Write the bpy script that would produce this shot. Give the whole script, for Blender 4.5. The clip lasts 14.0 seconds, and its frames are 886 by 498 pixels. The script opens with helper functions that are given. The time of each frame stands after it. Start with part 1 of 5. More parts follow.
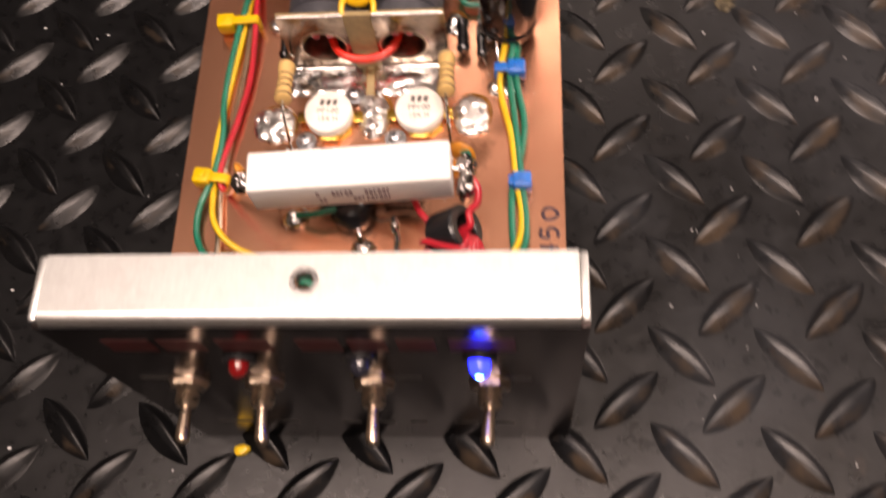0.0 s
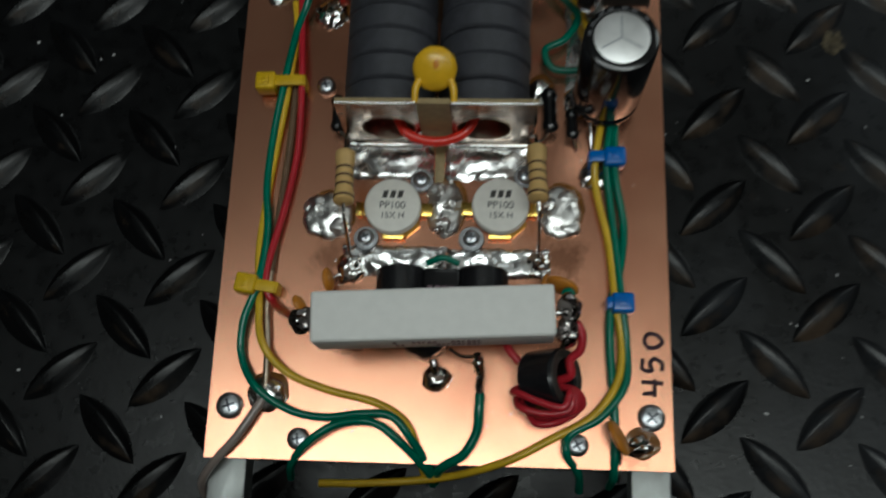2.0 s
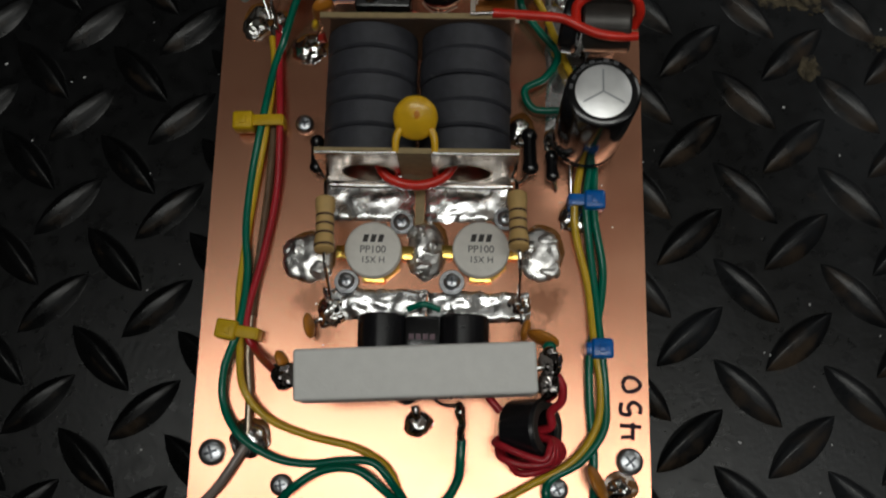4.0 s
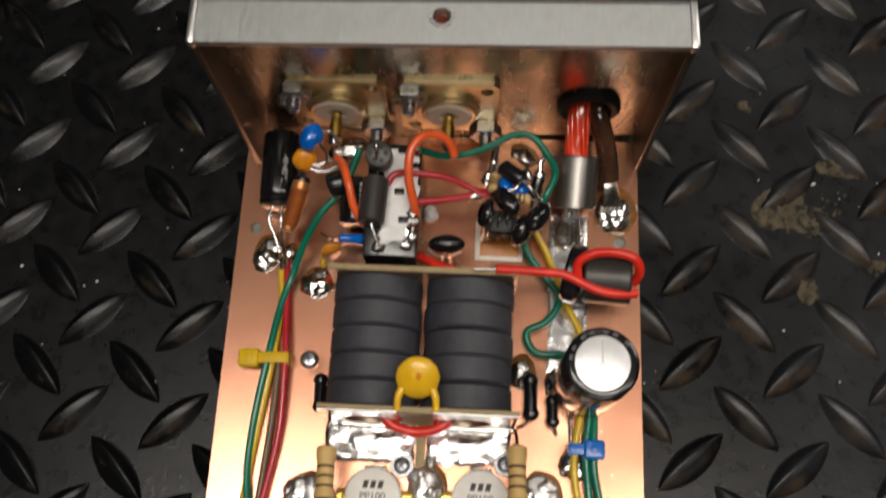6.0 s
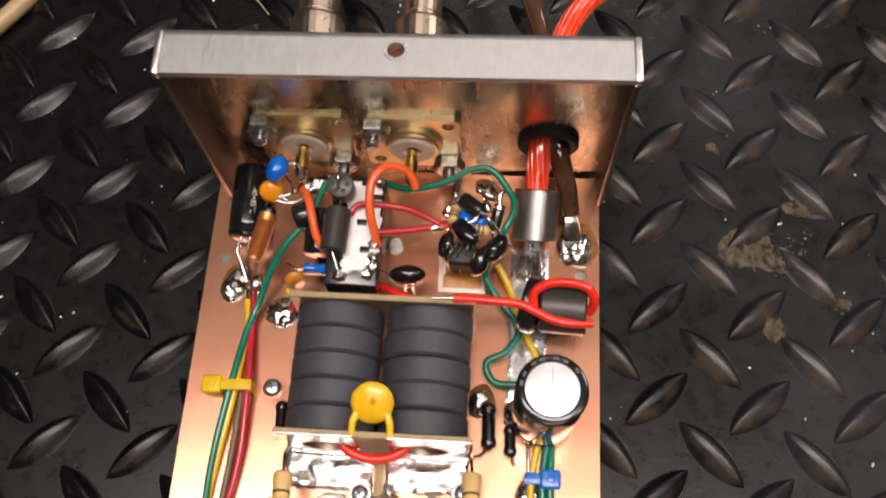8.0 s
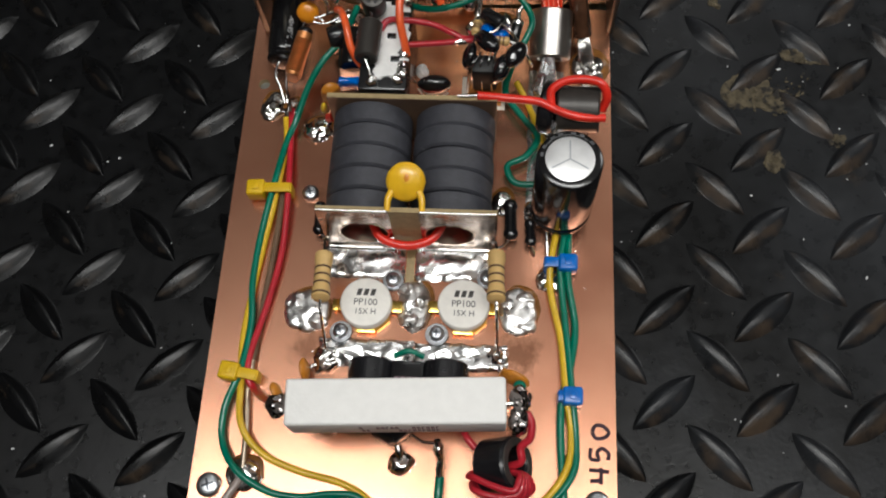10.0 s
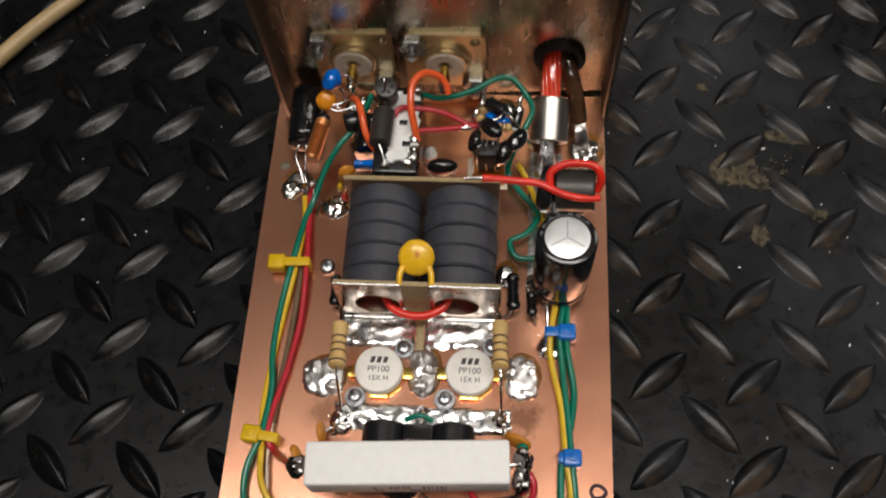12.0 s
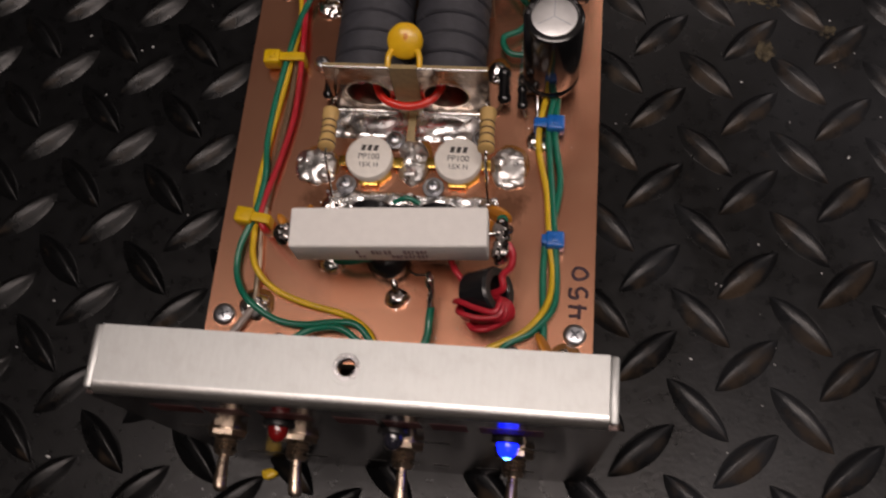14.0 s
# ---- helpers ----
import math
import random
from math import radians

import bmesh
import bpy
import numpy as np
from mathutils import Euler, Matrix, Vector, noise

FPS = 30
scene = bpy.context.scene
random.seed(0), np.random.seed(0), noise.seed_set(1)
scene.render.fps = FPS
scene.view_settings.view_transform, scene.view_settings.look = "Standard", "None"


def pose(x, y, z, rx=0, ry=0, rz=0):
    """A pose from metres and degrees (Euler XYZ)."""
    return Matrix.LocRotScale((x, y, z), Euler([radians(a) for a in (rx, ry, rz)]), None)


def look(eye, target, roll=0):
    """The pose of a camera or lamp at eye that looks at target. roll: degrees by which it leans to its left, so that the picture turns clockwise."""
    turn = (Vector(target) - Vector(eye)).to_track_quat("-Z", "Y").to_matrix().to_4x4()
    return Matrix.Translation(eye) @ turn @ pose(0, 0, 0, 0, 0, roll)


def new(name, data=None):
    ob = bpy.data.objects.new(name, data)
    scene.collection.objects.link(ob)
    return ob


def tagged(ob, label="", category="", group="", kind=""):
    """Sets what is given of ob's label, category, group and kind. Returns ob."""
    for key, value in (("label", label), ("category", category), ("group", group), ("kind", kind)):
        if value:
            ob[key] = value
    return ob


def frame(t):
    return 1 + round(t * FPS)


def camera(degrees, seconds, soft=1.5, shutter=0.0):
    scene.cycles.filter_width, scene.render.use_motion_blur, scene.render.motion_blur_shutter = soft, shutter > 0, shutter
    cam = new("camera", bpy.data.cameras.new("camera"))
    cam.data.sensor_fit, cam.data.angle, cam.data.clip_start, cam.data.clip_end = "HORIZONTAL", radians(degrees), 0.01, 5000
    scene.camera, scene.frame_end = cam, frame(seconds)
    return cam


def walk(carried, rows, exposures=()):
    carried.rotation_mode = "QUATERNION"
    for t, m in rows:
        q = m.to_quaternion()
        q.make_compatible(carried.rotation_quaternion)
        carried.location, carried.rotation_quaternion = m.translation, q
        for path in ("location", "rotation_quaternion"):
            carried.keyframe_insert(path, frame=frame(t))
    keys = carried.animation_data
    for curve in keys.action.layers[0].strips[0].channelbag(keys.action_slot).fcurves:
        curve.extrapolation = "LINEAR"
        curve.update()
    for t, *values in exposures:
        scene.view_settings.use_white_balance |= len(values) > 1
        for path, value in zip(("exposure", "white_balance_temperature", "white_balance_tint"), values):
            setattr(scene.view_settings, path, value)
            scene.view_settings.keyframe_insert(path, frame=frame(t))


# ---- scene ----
cam = camera(52.50, 14.0, 2.0, 0.5)
EXPOSURE = [(0, 0.52, 7500, 25), (0.5, -0.35, 7500, 23), (1, -0.78, 5750, 1), (1.5, -1.22, 5450, -8), (2, -1.62, 5550, -8), (4.5, -1.85, 6050, 0), (5, -1.7, 6350, -2), (5.5, -1.25, 6900, 3),
            (6, -0.6, 6400, 6), (6.5, -0.3, 6350, 12), (7, -0.25, 6500, 12), (7.5, -0.22, 6650, 15), (8, 0.15, 6550, 15), (9, -0.05, 5850, 4), (11.5, -0.87, 5900, 2), (12, -0.5, 6200, 6), (12.5, -0.1, 6350, 8),
            (13, -0.55, 6550, 9), (13.5, -0.88, 6650, 16), (14, -1.05, 6700, 18)]
PATH = [
    (0, (0.03979, -0.06810, 0.24257), (0.01723, 0.02848, 0.01308), -12.71),
    (0.5, (0.03948, -0.03319, 0.24699), (0.00792, 0.05668, 0.01584), -14.38),
    (1, (0.02123, -0.02180, 0.24799), (-0.00202, 0.06476, 0.01461), -13.85),
    (1.5, (0.01258, -0.01228, 0.24181), (0.00234, 0.06252, 0.00349), -6.85),
    (2, (0.01232, -0.00517, 0.23268), (-0.00282, 0.05955, -0.00832), -11.68),
    (2.2, (0.01062, -0.00089, 0.22458), (-0.01021, 0.05792, -0.01751), -17.81),
    (4.3, (0.00952, 0.01999, 0.23893), (0.00416, 0.07399, -0.00511), -4.61),
    (4.5, (0.00885, 0.02798, 0.23912), (0.00353, 0.08237, -0.00484), -3.97),
    (5, (0.00717, 0.03905, 0.23731), (-0.00118, 0.09304, -0.00665), -6.53),
    (5.5, (0.00958, 0.04315, 0.24266), (-0.00148, 0.10654, 0.00108), -7.57),
    (6, (0.01014, 0.04813, 0.25010), (0.00063, 0.12408, 0.01211), -4.70),
    (6.5, (0.01082, 0.05643, 0.25302), (0.00320, 0.13939, 0.01731), -2.39),
    (7, (0.01327, 0.05448, 0.25386), (0.00469, 0.13969, 0.01899), -2.88),
    (7.5, (0.01596, 0.05051, 0.25295), (0.00541, 0.13906, 0.01940), -3.79),
    (8, (0.02221, 0.04169, 0.25196), (0.00924, 0.13206, 0.01923), -5.13),
    (8.5, (0.02515, 0.02735, 0.25044), (0.00817, 0.11567, 0.01718), -8.02),
    (9, (0.02147, 0.00402, 0.25260), (0.00713, 0.09427, 0.01991), -6.10),
    (9.2, (0.01948, -0.00170, 0.25196), (0.00508, 0.08729, 0.01877), -6.17),
    (11.3, (0.02120, -0.01275, 0.25653), (0.00523, 0.08168, 0.02560), -8.11),
    (11.5, (0.02045, -0.01218, 0.26066), (0.00387, 0.08390, 0.03045), -8.03),
    (12, (0.01990, -0.01383, 0.26973), (0.00396, 0.09088, 0.04327), -6.16),
    (12.5, (0.02518, -0.01760, 0.27152), (0.01090, 0.09103, 0.04681), -4.98),
    (13, (0.02668, -0.03371, 0.26458), (0.00596, 0.05620, 0.03223), -10.87),
    (13.5, (0.02742, -0.03961, 0.26179), (0.00034, 0.04475, 0.02802), -15.07),
    (14, (0.03514, -0.04659, 0.25871), (0.00894, 0.03694, 0.02454), -13.43),
]
walk(cam, [(t, look(eye, target, roll)) for t, eye, target, roll in PATH], EXPOSURE)

# ---- light ----
world = bpy.data.worlds.new("workshop")
scene.world = world
world.use_nodes = True
world.node_tree.nodes["Background"].inputs[0].default_value = (1.0, 0.93, 0.85, 1)
world.node_tree.nodes["Background"].inputs[1].default_value = 0.02


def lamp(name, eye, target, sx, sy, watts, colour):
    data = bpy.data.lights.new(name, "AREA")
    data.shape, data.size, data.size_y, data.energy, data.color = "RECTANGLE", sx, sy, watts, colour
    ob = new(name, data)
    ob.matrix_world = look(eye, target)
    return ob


WARM = (1.0, 0.90, 0.83)
lamp("overhead_light", (-0.03, -0.10, 2.0), (0, 0.05, 0), 1.5, 0.32, 29, WARM)
# Unseen lights added to brighten back flange, panel inside and the mat's right side.
lamp("overhead_light", (0.1, 1.75, 2.1), (0, 0.3, 0), 1.2, 0.16, 5, WARM)
lamp("overhead_light", (0.2, -1.1, 2.1), (0, -0.2, 0), 1.2, 0.16, 5.5, WARM)
lamp("overhead_light", (1.15, -0.25, 2.1), (0.1, 0, 0), 0.30, 1.2, 6.5, WARM)
# Unseen upward fill: makes the ceiling pale for metal and mat to mirror.
lamp("ceiling_fill", (0.45, -0.15, 2.12), (0.45, -0.15, 3), 1.2, 0.14, 14, WARM)
# Unseen fill, added to lighten the right of the mat; no window known.
lamp("side_fill", (2.1, 1.5, 1.8), (0, 0.1, 0), 0.8, 0.8, 20, WARM)

# ---- materials ----
HB = 0.0375          # top of the circuit board over the mat


def material(name, colour, rough=0.5, metal=0.0, vary=0.0, scale=300.0, stretch=(1, 1, 1), bump=0.0, bump_scale=900.0,
             second=None, second_scale=60.0, second_at=(0.5, 0.7), emit=None, coat=0.0, rough_vary=0.0, alpha=1.0, random_shift=0.0, transmit=0.0, spec=0.5):
    m = bpy.data.materials.new(name)
    m.use_nodes = True
    nt = m.node_tree
    nd, ln = nt.nodes, nt.links
    b = nd["Principled BSDF"]
    b.inputs["Base Color"].default_value = (*colour, 1)
    b.inputs["Roughness"].default_value = rough
    b.inputs["Specular IOR Level"].default_value = spec
    b.inputs["Metallic"].default_value = metal
    b.inputs["Coat Weight"].default_value = coat
    b.inputs["Coat Roughness"].default_value = 0.08
    b.inputs["Transmission Weight"].default_value = transmit
    co = nd.new("ShaderNodeTexCoord")
    mp = nd.new("ShaderNodeMapping")
    mp.inputs["Scale"].default_value = stretch
    ln.new(co.outputs["Object"], mp.inputs["Vector"])
    out = None
    if vary or second:
        n = nd.new("ShaderNodeTexNoise")
        n.inputs["Scale"].default_value, n.inputs["Detail"].default_value = scale, 6
        ln.new(mp.outputs[0], n.inputs["Vector"])
        r = nd.new("ShaderNodeMapRange")
        r.inputs[1].default_value, r.inputs[2].default_value = 0.25, 0.75
        r.inputs[3].default_value, r.inputs[4].default_value = 1 - vary, 1 + vary
        ln.new(n.outputs[0], r.inputs[0])
        mul = nd.new("ShaderNodeVectorMath")
        mul.operation = "SCALE"
        mul.inputs[0].default_value = colour
        ln.new(r.outputs[0], mul.inputs["Scale"])
        out = mul.outputs[0]
        if rough_vary:
            q = nd.new("ShaderNodeMapRange")
            q.inputs[1].default_value, q.inputs[2].default_value = 0.3, 0.7
            q.inputs[3].default_value, q.inputs[4].default_value = max(0.02, rough - rough_vary), rough + rough_vary
            ln.new(n.outputs[0], q.inputs[0])
            ln.new(q.outputs[0], b.inputs["Roughness"])
    if second:
        n2 = nd.new("ShaderNodeTexNoise")
        n2.inputs["Scale"].default_value, n2.inputs["Detail"].default_value, n2.inputs["Roughness"].default_value = second_scale, 8, 0.6
        ln.new(co.outputs["Object"], n2.inputs["Vector"])
        r2 = nd.new("ShaderNodeMapRange")
        r2.inputs[1].default_value, r2.inputs[2].default_value = second_at
        ln.new(n2.outputs[0], r2.inputs[0])
        mix = nd.new("ShaderNodeMix")
        mix.data_type = "RGBA"
        mix.inputs[7].default_value = (*second, 1)
        ln.new(r2.outputs[0], mix.inputs[0])
        ln.new(out, mix.inputs[6])
        out = mix.outputs[2]
    if out:
        ln.new(out, b.inputs["Base Color"])
    if bump:
        n3 = nd.new("ShaderNodeTexNoise")
        n3.inputs["Scale"].default_value, n3.inputs["Detail"].default_value = bump_scale, 4
        ln.new(mp.outputs[0], n3.inputs["Vector"])
        bp = nd.new("ShaderNodeBump")
        bp.inputs["Strength"].default_value, bp.inputs["Distance"].default_value = min(1, bump), 0.0004
        ln.new(n3.outputs[0], bp.inputs["Height"])
        ln.new(bp.outputs[0], b.inputs["Normal"])
    if emit:
        b.inputs["Emission Color"].default_value = (*emit[:3], 1)
        b.inputs["Emission Strength"].default_value = emit[3]
    return m


def rubber():
    """Black rubber: uneven gloss, fine pits, pale specks, a thin grey film that also carries painted sheen to one side
    and on the raised parts, and brown dust that lies thicker to one side and on the worn raised parts.
    """
    m = material("black_rubber", (0.0035, 0.0037, 0.0042), 0.30, vary=0.3, scale=260, bump=0.15, bump_scale=700, rough_vary=0.05, spec=0.28)
    nd, ln = m.node_tree.nodes, m.node_tree.links
    b = nd["Principled BSDF"]
    geo = nd.new("ShaderNodeNewGeometry")
    sep = nd.new("ShaderNodeSeparateXYZ")
    ln.new(geo.outputs["Position"], sep.inputs[0])

    def ramp(socket, a, b0, c, d):
        r = nd.new("ShaderNodeMapRange")
        r.inputs[1].default_value, r.inputs[2].default_value, r.inputs[3].default_value, r.inputs[4].default_value = a, b0, c, d
        ln.new(socket, r.inputs[0])
        return r.outputs[0]

    def cloud(scale, detail, rough):
        n = nd.new("ShaderNodeTexNoise")
        n.inputs["Scale"].default_value, n.inputs["Detail"].default_value, n.inputs["Roughness"].default_value = scale, detail, rough
        ln.new(geo.outputs["Position"], n.inputs["Vector"])
        return n.outputs[0]

    def over(below, factor, colour):
        mix = nd.new("ShaderNodeMix")
        mix.data_type = "RGBA"
        mix.inputs[7].default_value = (*colour, 1)
        ln.new(factor, mix.inputs[0])
        ln.new(below, mix.inputs[6])
        return mix.outputs[2]

    def plus(a, b0):
        add = nd.new("ShaderNodeMath")
        ln.new(a, add.inputs[0])
        ln.new(b0, add.inputs[1])
        return add.outputs[0]

    out = b.inputs["Base Color"].links[0].from_socket
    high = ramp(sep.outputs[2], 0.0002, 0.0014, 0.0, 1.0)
    # Rises to one side and on the lugs: sheen painted in as grey.
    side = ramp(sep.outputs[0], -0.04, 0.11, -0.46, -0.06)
    film_sheen = plus(plus(plus(cloud(16, 5, 0.55), ramp(cloud(120, 6, 0.6), 0.3, 0.7, -0.045, 0.045)), side), ramp(high, 0.0, 1.0, -0.06, 0.06))
    out = over(out, ramp(film_sheen, 0.25, 0.90, 0.0, 1.0), (0.042, 0.045, 0.051))
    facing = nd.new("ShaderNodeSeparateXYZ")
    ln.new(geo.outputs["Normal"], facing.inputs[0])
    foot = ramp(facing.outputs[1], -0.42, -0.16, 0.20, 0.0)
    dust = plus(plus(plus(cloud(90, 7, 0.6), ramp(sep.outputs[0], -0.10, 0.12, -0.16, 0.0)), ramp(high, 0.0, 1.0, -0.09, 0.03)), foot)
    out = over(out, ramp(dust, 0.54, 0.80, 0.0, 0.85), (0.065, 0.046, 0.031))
    out = over(out, ramp(cloud(420, 3, 0.5), 0.745, 0.775, 0.0, 0.5), (0.20, 0.19, 0.18))
    ln.new(out, b.inputs["Base Color"])
    return m


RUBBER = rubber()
COPPER = material("copper_clad", (0.82, 0.41, 0.26), 0.26, 1.0, vary=0.03, scale=2600, stretch=(1, 0.04, 1), bump=0.05, bump_scale=2600,
                  second=(0.63, 0.275, 0.17), second_scale=34, second_at=(0.46, 0.78), rough_vary=0.008)


def stain(m, spots, colour):
    """Scorch marks and dried flux with ragged edges round some places of the board: x, y, radius in mm from the board's middle."""
    nd, ln = m.node_tree.nodes, m.node_tree.links
    b = nd["Principled BSDF"]
    co = nd.new("ShaderNodeTexCoord")
    n = nd.new("ShaderNodeTexNoise")
    n.inputs["Scale"].default_value, n.inputs["Detail"].default_value, n.inputs["Roughness"].default_value = 330, 9, 0.72
    ln.new(co.outputs["Object"], n.inputs["Vector"])
    out = b.inputs["Base Color"].links[0].from_socket
    for x, y, r, strength in spots:
        d = nd.new("ShaderNodeVectorMath")
        d.operation = "DISTANCE"
        d.inputs[1].default_value = (x * 0.001, y * 0.001, 0.0016)
        ln.new(co.outputs["Object"], d.inputs[0])
        q = nd.new("ShaderNodeMapRange")
        q.inputs[1].default_value, q.inputs[2].default_value, q.inputs[3].default_value, q.inputs[4].default_value = 0.0, r * 0.001, 0.42, -0.18
        ln.new(d.outputs["Value"], q.inputs[0])
        add = nd.new("ShaderNodeMath")
        ln.new(q.outputs[0], add.inputs[0])
        ln.new(n.outputs[0], add.inputs[1])
        f = nd.new("ShaderNodeMapRange")
        f.inputs[1].default_value, f.inputs[2].default_value, f.inputs[4].default_value = 0.50, 0.80, strength
        ln.new(add.outputs[0], f.inputs[0])
        mix = nd.new("ShaderNodeMix")
        mix.data_type = "RGBA"
        mix.inputs[7].default_value = (*colour, 1)
        ln.new(f.outputs[0], mix.inputs[0])
        ln.new(out, mix.inputs[6])
        out = mix.outputs[2]
    ln.new(out, b.inputs["Base Color"])


stain(COPPER, ((27, -27, 9, 0.75), (-25, -28, 8, 0.65), (23, -34, 7, 0.6), (-22, -35, 7, 0.6), (34, -7, 6, 0.5), (-30, 33, 8, 0.5), (-39, 38, 7, 0.5), (43, 54, 8, 0.55), (24, 13, 6, 0.5), (41, -69, 7, 0.5), (-20, -47, 6, 0.5), (14, 44, 8, 0.45), (-27, 12, 5, 0.5)),
      (0.22, 0.10, 0.055))
LAMINATE = material("glass_laminate", (0.36, 0.27, 0.13), 0.55, vary=0.15, scale=700, bump=0.1)
AMBER = material("amber_flux", (0.20, 0.085, 0.02), 0.2, vary=0.5, scale=400, coat=0.6)
BROWN_BOARD = material("brown_laminate", (0.55, 0.20, 0.03), 0.35, vary=0.25, scale=300)
SOLDER = material("solder", (0.82, 0.81, 0.79), 0.18, 1.0, vary=0.2, scale=350, bump=0.18, bump_scale=280, rough_vary=0.1)
POOL = material("solder_pool", (0.88, 0.87, 0.85), 0.33, 1.0, vary=0.15, scale=300, bump=0.10, bump_scale=240, rough_vary=0.12, second=(0.42, 0.37, 0.32), second_scale=190, second_at=(0.60, 0.78))
TINNED = material("tinned_foil", (0.92, 0.92, 0.92), 0.25, 1.0, vary=0.1, scale=250, bump=0.5, bump_scale=330, rough_vary=0.1,
                  second=(0.56, 0.52, 0.48), second_scale=160, second_at=(0.58, 0.78))
# Tin coloured far darker than the foil: dim brown reflections put into it.
DARKENED_TIN = material("darkened_tin_plate", (0.235, 0.19, 0.155), 0.17, 1.0, vary=0.25, scale=200, bump=0.3, bump_scale=260, rough_vary=0.12,
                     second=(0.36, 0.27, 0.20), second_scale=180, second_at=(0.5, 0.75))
ALUMINIUM = material("brushed_aluminium", (0.55, 0.51, 0.41), 0.25, 1.0, vary=0.08, scale=500, stretch=(1, 0.3, 0.3), bump=0.02, bump_scale=500, second=(0.50, 0.42, 0.31), second_scale=60, second_at=(0.45, 0.75), rough_vary=0.05)
# Aluminium face coloured dark for its shade and the dim mat it mirrors.
SHADED_FACE = material("shaded_panel_face", (0.12, 0.09, 0.085), 0.20, 1.0, vary=0.08, scale=400, bump=0.012, bump_scale=900, rough_vary=0.04)
OLD_NICKEL = material("tarnished_nickel", (0.66, 0.53, 0.41), 0.30, 1.0, vary=0.15, scale=400, rough_vary=0.06)
ZINC = material("bright_zinc", (0.56, 0.56, 0.56), 0.3, 1.0, vary=0.12, scale=400, bump=0.1, rough_vary=0.08)
# Lighter copy of the aluminium: the highlight on folded edges, put into colour.
LIT_ALU = material("lit_aluminium", (0.86, 0.86, 0.84), 0.36, 1.0, vary=0.06, scale=900, bump=0.08, bump_scale=1200)
# Side-flange copy of the aluminium, darkened to stand for the shade inside.
SHADED_ALU = material("shaded_aluminium", (0.20, 0.18, 0.15), 0.48, 1.0, vary=0.08, scale=500, bump=0.03, bump_scale=700)
SATIN_ALU = material("satin_aluminium", (0.59, 0.61, 0.60), 0.47, 1.0, vary=0.06, scale=1300, stretch=(1, 0.2, 1), bump=0.07, bump_scale=1500, rough_vary=0.05,
                     second=(0.54, 0.55, 0.54), second_scale=420, second_at=(0.50, 0.78))
STEEL = material("zinc_steel", (0.58, 0.60, 0.63), 0.30, 1.0, vary=0.12, scale=500, bump=0.15)
NICKEL = material("nickel", (0.58, 0.48, 0.37), 0.33, 1.0, vary=0.1, scale=400, rough_vary=0.08)
BRASS = material("gold_brass", (0.92, 0.78, 0.50), 0.38, 1.0, vary=0.1, scale=400, rough_vary=0.08)
GOLD = material("gold_plate", (0.95, 0.66, 0.16), 0.22, 1.0, vary=0.08)
PTFE = material("ptfe", (0.80, 0.72, 0.62), 0.35, vary=0.06, scale=500)
CERAMIC = material("white_ceramic", (0.88, 0.85, 0.79), 0.48, vary=0.05, scale=600, bump=0.08)
CEMENT = material("white_cement", (0.92, 0.91, 0.88), 0.6, vary=0.03, scale=400, bump=0.12, bump_scale=1600)
FERRITE = material("grey_ferrite", (0.046, 0.047, 0.057), 0.55, vary=0.2, scale=500, bump=0.3, bump_scale=1500, second=(0.17, 0.17, 0.18),
                   second_scale=420, second_at=(0.67, 0.76))
BEAD = material("ferrite_bead", (0.055, 0.05, 0.045), 0.38, 0.3, vary=0.15, scale=600, stretch=(1, 0.1, 1), bump=0.1)
SLEEVE_STEEL = material("grey_steel_tube", (0.60, 0.57, 0.53), 0.28, 1.0, vary=0.2, scale=500, stretch=(1, 0.1, 0.3))
BLACK = material("black_plastic", (0.012, 0.012, 0.013), 0.22, vary=0.2, scale=300, coat=0.3)
DIPPED = material("black_dipped_epoxy", (0.008, 0.008, 0.009), 0.10, vary=0.2, coat=0.6)
BLACK_CORE = material("black_core", (0.012, 0.012, 0.014), 0.25, vary=0.2, scale=400)
MATTE_BLACK = material("black_rubber_grommet", (0.012, 0.012, 0.012), 0.55, vary=0.2)
SLEEVE = material("black_shrink_sleeve", (0.008, 0.008, 0.009), 0.17, vary=0.15, coat=0.2, bump=0.04, bump_scale=300)
CAN_TOP = material("aluminium_can", (0.9, 0.9, 0.9), 0.42, 1.0, vary=0.05, scale=500, bump=0.1)
WHITE_GOO = material("white_silicone", (0.93, 0.92, 0.90), 0.45, vary=0.06, bump=0.3, bump_scale=500)
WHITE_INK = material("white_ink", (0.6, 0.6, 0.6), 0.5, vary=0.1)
BLACK_INK = material("black_ink", (0.05, 0.045, 0.04), 0.6, vary=0.2)
LILAC_INK = material("faded_ink", (0.20, 0.13, 0.16), 0.6, vary=0.2)
RED_INK = material("red_ink", (0.09, 0.016, 0.014), 0.5, vary=0.2)
MARKER = material("purple_marker", (0.045, 0.018, 0.030), 0.5, vary=0.5, scale=900)


def pvc(name, c, rough=0.3):
    return material(name, c, rough, vary=0.14, scale=240, coat=0.25, bump=0.06)


GREEN = pvc("green_pvc", (0.0, 0.165, 0.10))
YELLOW = pvc("yellow_pvc", (0.74, 0.48, 0.02))
RED = pvc("red_pvc", (0.50, 0.02, 0.035))
HOT_RED = pvc("bright_red_pvc", (0.80, 0.03, 0.015))
ORANGE = pvc("orange_pvc", (0.95, 0.14, 0.035))
GREY_WIRE = pvc("grey_pvc", (0.33, 0.27, 0.24))
BROWN_WIRE = material("brown_pvc", (0.16, 0.10, 0.06), 0.3, vary=0.2, coat=0.3)
TAN = pvc("tan_cable", (0.42, 0.30, 0.15), 0.45)
